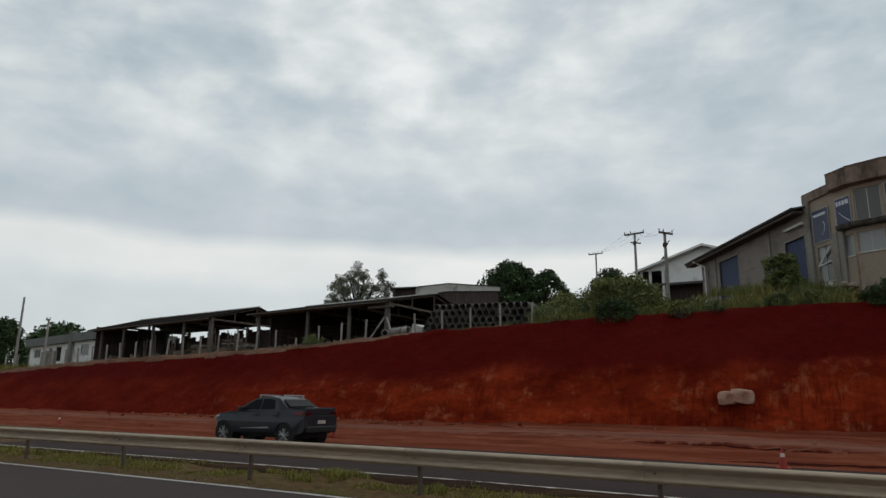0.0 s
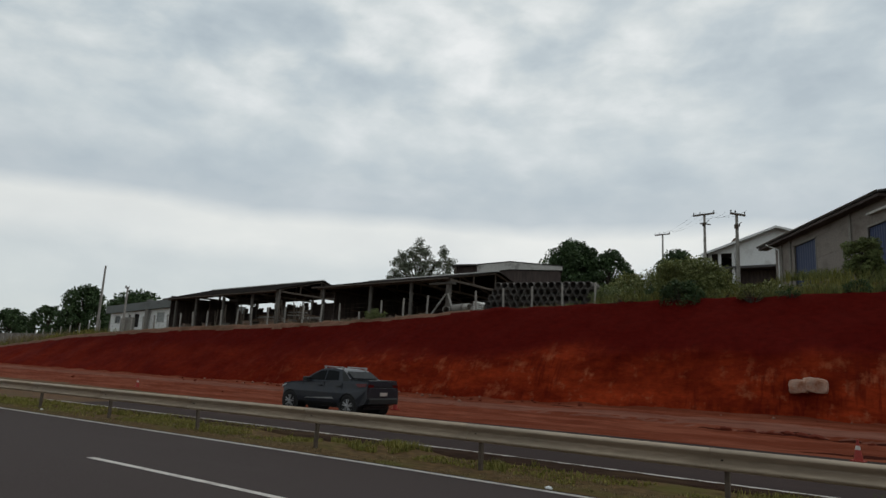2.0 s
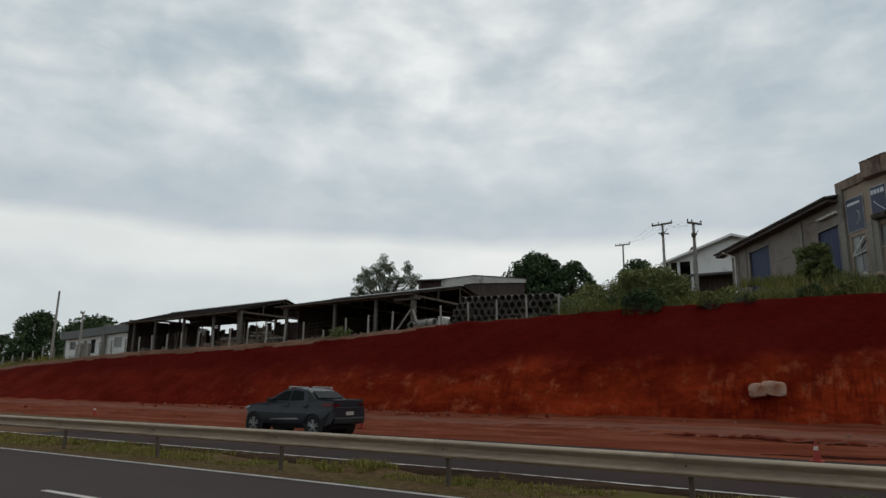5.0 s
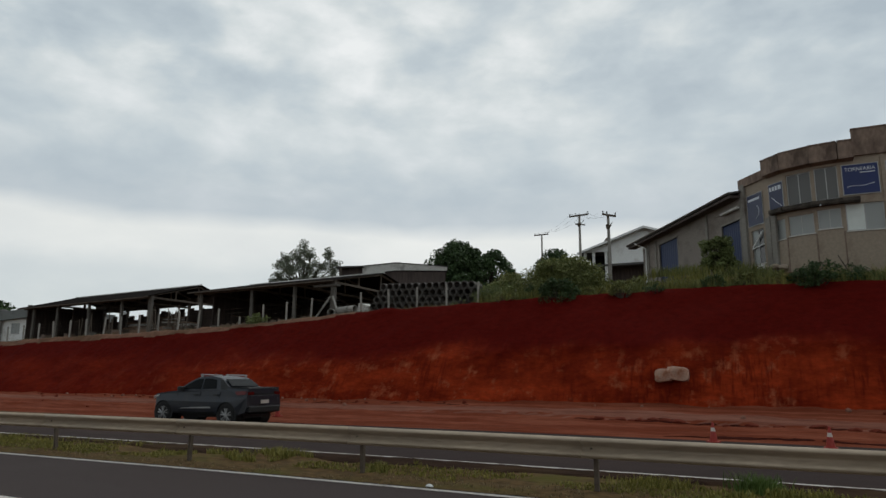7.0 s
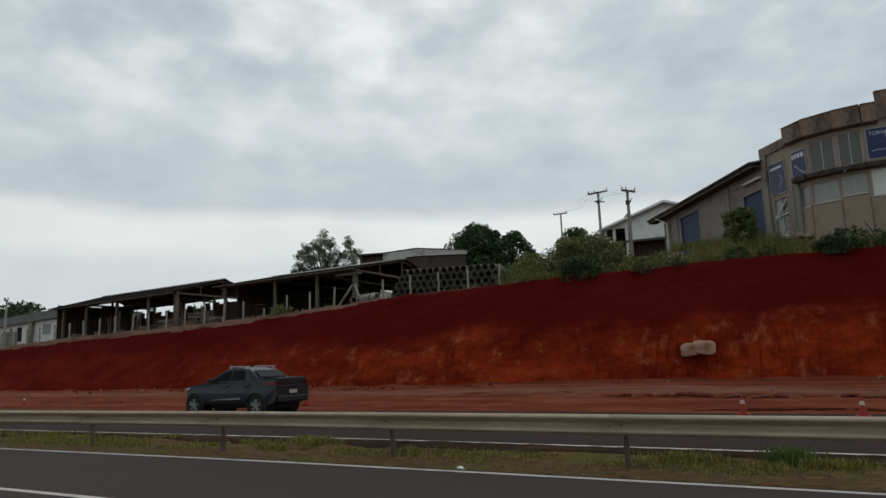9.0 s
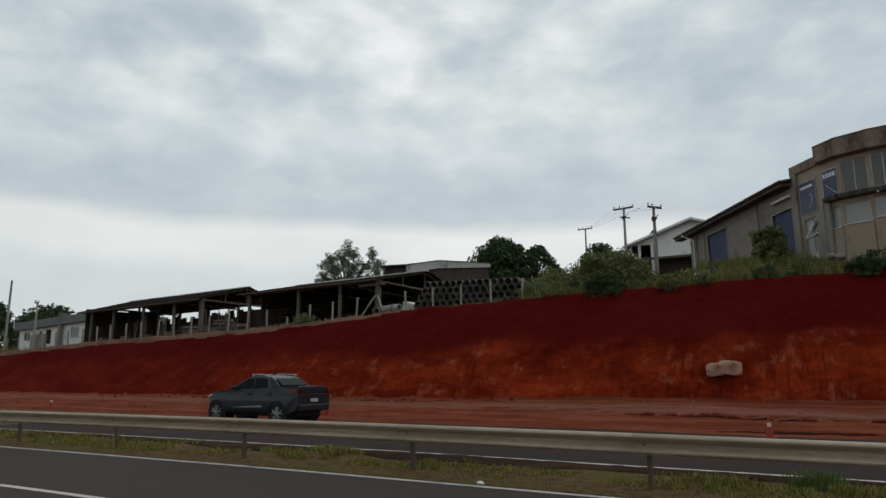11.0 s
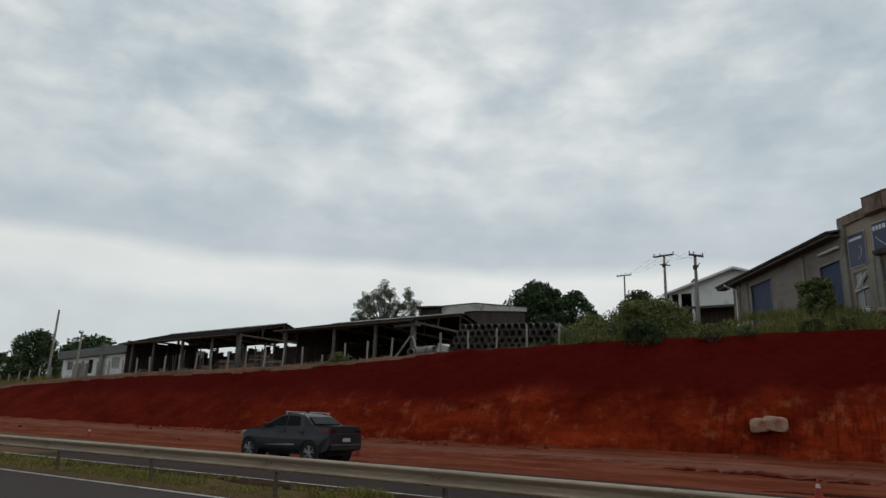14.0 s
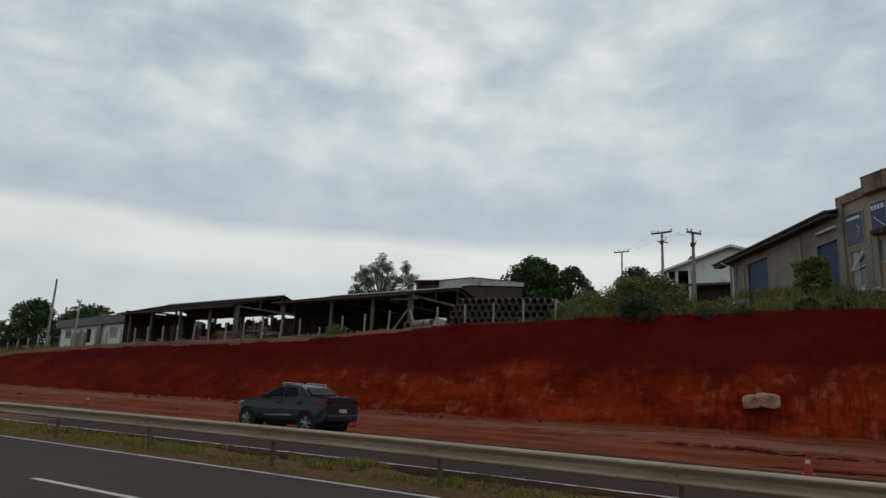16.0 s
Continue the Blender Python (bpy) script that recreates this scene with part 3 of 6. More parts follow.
# ---------------------------------------------------------------- guardrail
def build_guardrail():
    rail = thing("guardrail", "galvanised steel W-beam guardrail on posts along the median", "guardrail")
    # W profile as (y, z), pressed ridges towards the road
    prof = [(-0.058 + 0.058 * math.cos(math.pi * (0.55 + 2.95 * k / 28)), 0.812 - 0.292 * k / 28) for k in range(29)]
    def beam_mesh():
        g = Geo()
        m = len(prof)
        for x, dy in ((-0.16, -0.004), (3.90, -0.0)):
            g.v += [(x, y + dy, z) for y, z in prof]
            g.v += [(x, y + dy + 0.006, z) for y, z in prof]
        for i in range(m - 1):
            g.f += [(i, i + 1, 2 * m + i + 1, 2 * m + i), (m + i + 1, m + i, 3 * m + i, 3 * m + i + 1)]
            g.f += [(i, m + i, m + i + 1, i + 1), (2 * m + i + 1, 3 * m + i + 1, 3 * m + i, 2 * m + i)]
        g.f += [(0, 2 * m, 3 * m, m), (m - 1, 2 * m - 1, 4 * m - 1, 3 * m - 1)]
        return g.mesh("beam", ZINC, True)
    beam = beam_mesh()
    gp = Geo()
    # C-section post
    cs = [(-0.032, -0.004), (0.032, -0.004), (0.032, 0.065), (0.026, 0.065), (0.026, 0.004), (-0.026, 0.004), (-0.026, 0.065), (-0.032, 0.065)]
    gp.add([(x, y, z) for z in (-0.3, 0.74) for x, y in cs], [(k, (k + 1) % 8, 8 + (k + 1) % 8, 8 + k) for k in range(8)])
    post = gp.mesh("post", ZINC_DULL)
    gs = Geo().box(-0.05, 0.05, 0.0, 0.10, 0.53, 0.77)
    spacer = gs.mesh("spacer", ZINC_DULL)
    bolt = Geo().tube((-0.03, -0.02, 0.65), (-0.03, 0.0, 0.65), 0.02, n=6).mesh("bolt", ZINC_DULL)
    for k in range(-30, 11):
        x = -2.4 + 3.97 * k
        for nm, me, y in (("beam", beam, 9.97), ("spacer", spacer, 9.975), ("post", post, 10.08), ("bolt", bolt, 9.97)):
            ob = new(nm, me)
            ob.parent = rail
            ob.location = (x, y, grade(x) + (0.0 if nm == "beam" else 0.008 * math.sin(k * 1.7)))
            if nm == "beam":
                ob.rotation_euler = (0, -math.atan2(grade(x + 3.9) - grade(x), 3.9), 0)
            if nm == "post":
                ob.rotation_euler = (0, radians(-7 if k == -3 else 1.2 * math.sin(k * 2.3)), 0)
    return rail

build_guardrail()

# ---------------------------------------------------------------- shared builders
def frame_at(a, b):
    """Local frame: x runs from a to b on plan, y points to the far side, z up."""
    d = (Vector((*b, 0)) - Vector((*a, 0))).normalized()
    y = Vector((-d.y, d.x, 0))
    m = Matrix.Identity(4)
    for i in range(3):
        m[i][0], m[i][1], m[i][2] = d[i], y[i], (0, 0, 1)[i]
    m[0][3], m[1][3] = a
    return m

def length(a, b):
    return math.hypot(b[0] - a[0], b[1] - a[1])

def wall_geo(w, z0, z1, holes=(), th=0.2, x0=0.0):
    """A wall from x0 to w with openings (xa, xb, za, zb) that go through."""
    g = Geo()
    xs = sorted({x0, w, *[h[0] for h in holes], *[h[1] for h in holes]})
    zs = sorted({z0, z1, *[h[2] for h in holes], *[h[3] for h in holes]})
    nx, nz = len(xs), len(zs)
    g.v = [(x, y, z) for y in (0.0, th) for z in zs for x in xs]
    at = lambda i, j, s: s * nx * nz + j * nx + i
    def solid(i, j):
        if not (0 <= i < nx - 1 and 0 <= j < nz - 1): return False
        mx, mz = (xs[i] + xs[i + 1]) / 2, (zs[j] + zs[j + 1]) / 2
        return not any(h[0] < mx < h[1] and h[2] < mz < h[3] for h in holes)
    for i in range(nx - 1):
        for j in range(nz - 1):
            if not solid(i, j): continue
            g.f.append((at(i, j, 0), at(i + 1, j, 0), at(i + 1, j + 1, 0), at(i, j + 1, 0)))
            g.f.append((at(i, j, 1), at(i, j + 1, 1), at(i + 1, j + 1, 1), at(i + 1, j, 1)))
            for di, dj, a, b in ((-1, 0, (i, j), (i, j + 1)), (1, 0, (i + 1, j), (i + 1, j + 1)), (0, -1, (i, j), (i + 1, j)), (0, 1, (i, j + 1), (i + 1, j + 1))):
                if not solid(i + di, j + dj):
                    g.f.append((at(*a, 0), at(*b, 0), at(*b, 1), at(*a, 1)))
    return g

def under(ob, m):
    ob.matrix_local = m
    return ob

def window_in(parent, m, h, pane_mat, bars=1, rails=(), sill=True, sink=0.08):
    """A framed window that fills the opening h."""
    xa, xb, za, zb = h
    f = 0.05
    n = bars + 1
    lights = [(xa + (xb - xa) * k / n + (f if k == 0 else 0.022), xa + (xb - xa) * (k + 1) / n - (f if k == n - 1 else 0.022), za + f, zb - f) for k in range(n)]
    g = wall_geo(xb, za, zb, lights, 0.06, xa)
    g.v = [(x, y + sink, z) for x, y, z in g.v]
    win = under(part("window", g, ALU, parent), m)
    for k in range(n):
        a, b = xa + (xb - xa) * k / n, xa + (xb - xa) * (k + 1) / n
        p = part("pane", Geo().box(a + 0.02, b - 0.02, sink + 0.025, sink + 0.035, za + 0.03, zb - 0.03), pane_mat if not isinstance(pane_mat, (list, tuple)) else pane_mat[k % len(pane_mat)], win)
    if sill:
        part("sill", Geo().box(xa - 0.05, xb + 0.05, -0.05, sink, za - 0.06, za - 0.003), FIBRE_LIGHT, win)
    return win

# ---------------------------------------------------------------- fence on the bank
def build_fence():
    fence = thing("fence", "concrete post and wire fence along the top of the bank", "fence")
    g = Geo().box(-0.055, 0.055, -0.055, 0.055, -0.4, 1.74)
    g.add([(-0.055, -0.055, 1.74), (0.055, -0.055, 1.74), (0.055, 0.055, 1.74), (-0.055, 0.055, 1.74), (0, 0, 1.78)], [(0, 1, 4), (1, 2, 4), (2, 3, 4), (3, 0, 4)])
    me = g.mesh("post", CONCRETE)
    rnd = random.Random(5)
    for k in range(-1, 52):
        x = -17.44 - 2.26 * k
        if k == 5: continue
        ob = new("post", me); ob.parent = fence
        short = 0.55 if k in (-1, 9) else 1.0
        ob.location = (x + (0.4 if k == -1 else 0), 41.0 + rnd.uniform(-.05, .05), top_z(x) + rnd.uniform(-0.05, 0.05))
        ob.rotation_euler = (radians(rnd.uniform(-2, 2)), radians(rnd.uniform(-2.5, 2.5)), rnd.uniform(0, .2))
        ob.scale = (1, 1, short)
    for h in (0.25, 0.6, 0.95, 1.3, 1.62):
        gw = Geo()
        for k in range(0, 50):
            a, b = -17.4 - 2.26 * k, -17.4 - 2.26 * (k + 1)
            m = (a + b) / 2
            gw.tube((a, 40.93, top_z(a) + h), (m, 40.93, top_z(m) + h - 0.03), 0.005, n=3, caps=False)
            gw.tube((m, 40.93, top_z(m) + h - 0.03), (b, 40.93, top_z(b) + h), 0.005, n=3, caps=False)
        part("wire", gw, ZINC_DULL, fence)
build_fence()

def corrugated(x0, x1, ya, za, yb, zb, th=0.03, pitch=0.18, amp=0.025):
    """Wavy roof sheet from the eave line (ya, za) to the ridge line (yb, zb)."""
    g = Geo()
    n = max(2, int((x1 - x0) / (pitch / 2)))
    for i in range(n + 1):
        x = x0 + (x1 - x0) * i / n
        w = amp * (1 if i % 2 else -1)
        g.v += [(x, ya, za + w), (x, yb, zb + w), (x, yb, zb + w - th), (x, ya, za + w - th)]
    for i in range(n):
        a, b = 4 * i, 4 * i + 4
        g.f += [(a, b, b + 1, a + 1), (a + 3, a + 2, b + 2, b + 3), (a, a + 3, b + 3, b), (a + 1, b + 1, b + 2, a + 2)]
    return g

def open_shed(x0, x1, y0, y1, ze, zr, cols, label, drop=0.0, rear=1.0):
    """Gabled roof on columns; ze is the eave height at x1, drop how much lower it stands at x0."""
    shed = thing("open_shed", label, "shed")
    shed.matrix_world = Matrix.Translation((x1, y0, 0)) @ Matrix.Rotation(0, 4, "Z")
    ym = (y1 - y0) / 2
    w = x0 - x1
    k = (zr - ze) / ym
    sh = Matrix.Identity(4); sh[2][0] = drop / (x1 - x0)
    def p(name, g, mat, lab=""):
        g.v = [tuple(sh @ Vector(v)) for v in g.v]
        return part(name, g, mat, shed, lab)
    # both slopes take the near-black colour of the shaded underside
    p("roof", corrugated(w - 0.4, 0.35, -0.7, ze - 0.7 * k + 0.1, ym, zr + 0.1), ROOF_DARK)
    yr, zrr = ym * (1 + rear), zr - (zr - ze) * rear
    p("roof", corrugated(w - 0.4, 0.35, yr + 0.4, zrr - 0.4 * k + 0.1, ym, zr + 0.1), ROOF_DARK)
    p("ridge_cap", Geo().tube((w - 0.4, ym, zr + 0.12), (0.35, ym, zr + 0.12), 0.09, n=6), FIBRE_LIGHT)
    p("fascia", Geo().box(w - 0.4, 0.35, -0.74, -0.70, ze - 0.7 * k - 0.02, ze - 0.7 * k + 0.07), OLD_WOOD, "weathered eave board")
    for y, zc in ((0.0, ze), (yr, zrr)):
        for i, x in enumerate(cols):
            r = 0.13 if i < len(cols) - 1 else 0.19
            x -= x1
            p("column", Geo().box(x - r, x + r, y - r * 0.8, y + r * 0.8, 4.2, zc + 0.02), COLUMN)
        p("beam", Geo().box(w - 0.2, 0.2, y - 0.1, y + 0.1, zc - 0.24, zc + 0.0), OLD_WOOD)
    for x in cols:
        x -= x1
        g = Geo().box(x - 0.06, x + 0.06, 0, yr, ze - 0.22, ze - 0.04)
        for ya, zc in ((0, ze), (yr, zrr)):
            g.slab([(x - .06, ya, zc - .05), (x + .06, ya, zc - .05), (x + .06, ym, zr - .15), (x - .06, ym, zr - .15)], (0, 0, 0.16))
        for f in (0.5, 1.0):
            g.box(x - .05, x + .05, ym * f - .06, ym * f + .06, ze - .1, zr - .1 - abs(1 - f) * (zr - ze))
        p("truss", g, OLD_WOOD)
    return shed, p

shed_a, pa = open_shed(-71.2, -52.6, 45, 56.6, 8.95, 10.55, (-69.8, -66.0, -61.2, -56.5, -52.6), "long open shed with a dark sheet roof on concrete columns", 0.45, 0.45)
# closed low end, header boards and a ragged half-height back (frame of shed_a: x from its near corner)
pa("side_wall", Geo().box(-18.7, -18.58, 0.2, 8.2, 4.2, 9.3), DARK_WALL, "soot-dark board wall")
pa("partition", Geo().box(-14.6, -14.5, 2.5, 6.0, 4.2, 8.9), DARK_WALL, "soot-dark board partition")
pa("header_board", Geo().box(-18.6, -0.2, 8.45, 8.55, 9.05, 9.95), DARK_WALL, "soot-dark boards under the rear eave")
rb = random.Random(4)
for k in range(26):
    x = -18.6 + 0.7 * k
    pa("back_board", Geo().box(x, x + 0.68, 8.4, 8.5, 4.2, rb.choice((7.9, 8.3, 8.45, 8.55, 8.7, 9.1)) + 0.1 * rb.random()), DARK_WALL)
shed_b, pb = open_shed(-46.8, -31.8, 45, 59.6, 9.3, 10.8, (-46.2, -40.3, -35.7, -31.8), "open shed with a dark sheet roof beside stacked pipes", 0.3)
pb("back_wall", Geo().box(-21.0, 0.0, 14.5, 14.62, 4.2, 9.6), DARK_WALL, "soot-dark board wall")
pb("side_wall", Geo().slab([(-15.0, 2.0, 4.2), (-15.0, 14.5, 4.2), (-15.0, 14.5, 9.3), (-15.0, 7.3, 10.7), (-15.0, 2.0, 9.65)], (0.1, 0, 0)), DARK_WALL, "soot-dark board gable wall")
for s, sgn in ((-1.55, -1), (1.5, 1)):
    pb("brace", Geo().tube((0 + sgn * 0.1, -0.25, 7.95), (s, -0.9, 5.6), 0.085, n=6), CONCRETE, "raking concrete prop at the corner column")
pb("lintel", Geo().box(-1.8, 0.5, -0.3, 0.25, 8.78, 8.95), COLUMN, "dull concrete lintel")

# clutter under the sheds
def stack_of_boards(x, y, w, d, n, seed, lab):
    r = random.Random(seed)
    t = thing("timber_stack", lab, "timber stack", pose(x, y, plateau(x, y) - 0.03, 0, 0, r.uniform(-8, 8)))
    z = 0.0
    for k in range(n):
        h = r.uniform(0.05, 0.09)
        part("board", Geo().box(-w / 2 + r.uniform(-.25, .15), w / 2 + r.uniform(-.15, .25), -d / 2 + r.uniform(-.1, .1), d / 2, z, z + h), r.choice((OLD_WOOD, OLD_WOOD, OLD_WOOD, RAW_WOOD, RAW_WOOD, FIBRE_LIGHT)), t)
        z += h + r.choice((0.0, 0.0, 0.07))
    return t

for i, (x, y, w, n) in enumerate(((-58.8, 49.5, 2.6, 22), (-55.6, 50.5, 2.2, 26), (-53.2, 48.5, 2.0, 18), (-62.5, 49.5, 2.6, 18), (-60.6, 47.6, 2.2, 12), (-56.9, 47.2, 2.4, 15), (-65.2, 49.0, 2.2, 14), (-50.3, 47.5, 2.2, 17), (-48.0, 50.0, 2.4, 24), (-46.6, 46.3, 1.8, 10))):
    stack_of_boards(x, y, w, 1.2, n, i, "stack of weathered boards on the yard floor")

def lean_poles(x, y, n, seed):
    r = random.Random(seed)
    t = thing("upright_poles", "bundle of rough wooden posts standing on end", "posts", pose(x, y, plateau(x, y) - 0.03))
    for k in range(n):
        a = r.uniform(-0.7, 0.7)
        part("pole", Geo().tube((a, r.uniform(-.3, .3), 0), (a + r.uniform(-.25, .25), r.uniform(-.3, .3), r.uniform(1.5, 2.9)), 0.055, 0.045, n=6), OLD_WOOD, t)

for i, x in enumerate((-47.6, -49.3, -51.2, -57.4, -60.2)):
    lean_poles(x, 44.2 + 0.5 * (i % 2), 6, 40 + i)

def drum(x, y, seed):
    t = thing("steel_drum", "rusty steel drum standing in the yard", "drum", pose(x, y, plateau(x, y) - 0.03))
    g = Geo()
    for a, b, r0 in ((0, 0.28, .29), (0.28, 0.31, .305), (0.31, 0.58, .29), (0.58, 0.61, .305), (0.61, 0.88, .29)):
        g.tube((0, 0, a), (0, 0, b), r0, n=14)
    part("shell", g, BARK, t)
drum(-59.3, 44.6, 0); drum(-46.2, 44.0, 1)

# ---------------------------------------------------------------- concrete products
def pipe_mesh(name, r, th, ln, mat, n=18):
    g = Geo()
    c = [(math.cos(2 * math.pi * k / n), math.sin(2 * math.pi * k / n)) for k in range(n)]
    for y, rr in ((0, r), (ln, r), (ln, r - th), (0, r - th)):
        g.v += [(a * rr, y, b * rr) for a, b in c]
    for j in range(4):
        q = (j + 1) % 4
        g.f += [(j * n + k, j * n + (k + 1) % n, q * n + (k + 1) % n, q * n + k) for k in range(n)]
    return g.mesh(name, mat)

PIPE_ME = pipe_mesh("pipe", 0.27, 0.045, 1.5, PIPE)
PALE_PIPE_ME = pipe_mesh("pipe", 0.3, 0.05, 1.1, CONCRETE)
def pipe(x, y, z, rz=0.0, s=1.0, lab="hollow concrete pipe in the stack behind the fence", rx=0.0, me=PIPE_ME):
    ob = tagged(new("concrete_pipe", me), lab, "concrete pipe", "stacked concrete pipes")
    ob.matrix_world = pose(x, y, z, rx, 0, rz) @ Matrix.Diagonal((s, s, s, 1))
    return ob

rp = random.Random(3)
for row in range(4):
    for k in range(17 - (row + 1) // 2):
        x = -26.5 + 0.545 * (k + 0.5 * row)
        if row == 3 and k > 13: continue
        pipe(x, 42.6 + rp.uniform(-.06, .06), 6.72 + 0.472 * row - 0.014 * k, rp.uniform(-2, 2))
sleepers = thing("timber_sleepers", "dark timber sleepers under the stacked pipes", "sleepers")
for y in (42.75, 43.8):
    part("sleeper", Geo().slab([(-26.9, y, 5.95), (-17.2, y, 5.75), (-17.2, y + 0.2, 5.75), (-26.9, y + 0.2, 5.95)], (0, 0, 0.5)), OLD_WOOD, sleepers)
for x, y, z, a in ((-33.6, 43.2, 0.33, 60), (-34.6, 43.3, 0.33, 8), (-29.9, 43.6, 0.33, 75), (-29.2, 43.6, 0.33, 75), (-28.5, 43.7, 0.33, 75), (-29.5, 43.8, 0.9, 75), (-28.9, 43.8, 0.9, 75), (-31.3, 44.0, 0.93, 20), (-30.6, 44.0, 0.93, 12), (-31.0, 44.1, 0.33, 5), (-30.3, 43.9, 0.33, 10), (-16.2, 42.8, 0.33, 30), (-15.3, 42.6, 0.33, -40), (-16.0, 42.9, 0.93, 15)):
    pipe(x, y, plateau(x, y) + z - 0.02, a, 1.0, "loose pale concrete pipe lying on the yard", 0.0, PALE_PIPE_ME)

def slab_row():
    g = Geo().box(-0.11, 0.11, -0.05, 0.05, 0, 0.62)
    g.box(-0.13, 0.13, -0.07, 0.07, 0, 0.08)
    me = g.mesh("slab", STUB)
    r = random.Random(8)
    for k in range(34):
        x = -41.2 + 0.275 * k
        ob = tagged(new("concrete_stub", me), "short pale concrete stub standing in a row", "concrete stub", "row of concrete stubs")
        ob.matrix_world = pose(x, 42.4 + r.uniform(-.04, .04), plateau(x, 42.4) - 0.03, r.uniform(-4, 4), r.uniform(-4, 4), r.uniform(-6, 6)) @ Matrix.Diagonal((1, 1, r.uniform(0.9, 1.1), 1))
slab_row()

leaning = thing("panel_stack", "pale corrugated concrete panels leaning in a stack", "panels", pose(-27.6, 43.4, plateau(-27.6, 43.4), 0, 14, -20))
for k in range(6):
    part("panel", Geo().box(-0.6, 0.75, -0.5, 0.5, 0.1 + 0.17 * k, 0.22 + 0.17 * k), FIBRE_LIGHT, leaning)
part("trestle", Geo().box(-0.5, 0.6, -0.4, 0.4, -0.5, 0.1), OLD_WOOD, leaning)

tank = thing("white_tank", "dusty white plastic tank lying in the grass", "tank", pose(-14.6, 42.2, plateau(-14.6, 42.2) + 0.28, 0, 90, 20))
g = Geo()
for a, b, r0, r1 in ((-.55, -.42, .18, .34), (-.42, .4, .34, .34), (.4, .55, .34, .2)):
    g.tube((0, 0, a), (0, 0, b), r0, r1, n=14)
part("shell", g, WHITE, tank, smooth=False)

# ---------------------------------------------------------------- white building at the low end
def white_building():
    a, b = (-86.2, 46.4), (-71.5, 46.4)
    t = thing("white_building", "low white rendered building with a grey roof band", "building")
    m = frame_at(a, b)
    W = length(a, b)
    def sx(x): return x + 86.6
    holes = [(sx(-85.6), sx(-84.3), 5.8, 6.75), (sx(-82.5), sx(-81.9), 6.2, 6.85), (sx(-81.1), sx(-80.0), 5.3, 6.95), (sx(-76.2), sx(-74.6), 5.95, 7.1), (sx(-73.4), sx(-72.3), 5.9, 7.15)]
    under(part("wall", wall_geo(W, 3.4, 7.55, holes), WHITE, t), m)
    under(part("side_wall", Geo().box(0, 0.2, 0.2, 9, 3.4, 7.55).box(W - 0.2, W, 0.2, 9, 3.4, 7.55).box(0, W, 9, 9.2, 3.4, 7.55), WHITE, t), m)
    # near-black filling gives the room its unlit look
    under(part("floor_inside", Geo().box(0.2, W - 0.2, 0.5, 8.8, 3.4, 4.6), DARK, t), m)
    for i, h in enumerate(holes):
        if i == 2:
            under(part("door", Geo().box(h[0], h[1], 0.1, 0.15, h[2], h[3]), DARK, t), m)
        else:
            window_in(t, m, h, DARK_GLASS if i < 2 else FROSTED, 1)
    under(part("roof", Geo().slab([(-0.4, -0.5, 7.0), (W + 0.3, -0.5, 7.7), (W + 0.3, 9.5, 7.7), (-0.4, 9.5, 7.0)], (0, 0, 0.95)), ROOF_BAND, t, "grey sheet roof band"), m)
    under(part("porch_pillar", Geo().box(sx(-78.0), sx(-77.5), -0.5, -0.2, 3.6, 7.5), GREY_RENDER, t), m)
    under(part("meter_cabinet", Geo().box(sx(-78.9), sx(-77.5), -2.4, -1.9, 3.6, 6.3), GREY_RENDER, t), m)
    tk = thing("roof_tank", "small rounded water tank on the roof", "water tank", pose(-83.4, 50, 8.3))
    g = Geo().tube((0, 0, 0), (0, 0, .7), .55, .6, n=14).tube((0, 0, .7), (0, 0, .95), .6, .2, n=14)
    part("shell", g, FIBRE, tk)
white_building()

def far_wall():
    t = thing("boundary_wall", "long pale boundary wall far along the bank", "wall")
    part("wall", Geo().box(-190, -96, 58, 58.3, 0.5, 4.9), GREY_RENDER, t)
    part("coping", Geo().box(-190.1, -95.9, 57.95, 58.35, 4.9, 5.02), GREY_RENDER, t)
far_wall()

# ---------------------------------------------------------------- hall behind the pipe yard
def back_hall():
    t = thing("back_hall", "dark hall with a pale low-pitched roof fascia behind the yard", "hall")
    def prism(outline, y0, y1):
        g = Geo().prism(outline, y0, y1)
        g.v = [(x - 0.52 * (y - 66), y, z) for x, y, z in g.v]
        return g
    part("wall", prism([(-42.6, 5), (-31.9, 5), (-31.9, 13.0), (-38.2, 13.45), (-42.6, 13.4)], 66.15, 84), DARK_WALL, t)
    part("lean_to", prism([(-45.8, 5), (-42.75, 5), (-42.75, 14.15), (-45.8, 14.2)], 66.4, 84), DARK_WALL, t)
    part("lean_to_roof", prism([(-46.3, 14.3), (-42.6, 14.15), (-42.6, 14.3), (-46.3, 14.45)], 65.6, 84.4), FIBRE, t)
    part("lean_to_post", Geo().box(-45.75, -45.5, 65.7, 65.95, 5, 14.2), OLD_WOOD, t)
    xs = [-42.7, -40.5, -38.2, -36.0, -33.8, -31.7]
    tops = [14.28, 14.32, 14.36, 14.08, 13.8, 13.5]
    lows = [13.42, 13.46, 13.52, 13.38, 13.24, 13.1]
    for i in range(5):
        part("fascia_panel", prism([(xs[i] + 0.01, lows[i]), (xs[i + 1] - 0.01, lows[i + 1]), (xs[i + 1] - 0.01, tops[i + 1]), (xs[i] + 0.01, tops[i])], 65.98, 66.1), FIBRE_LIGHT, t)
    part("roof", prism([(-42.8, 14.28), (-38.2, 14.38), (-31.6, 13.5), (-31.6, 13.58), (-38.2, 14.46), (-42.8, 14.36)], 65.9, 84.5), FIBRE, t)
back_hall()

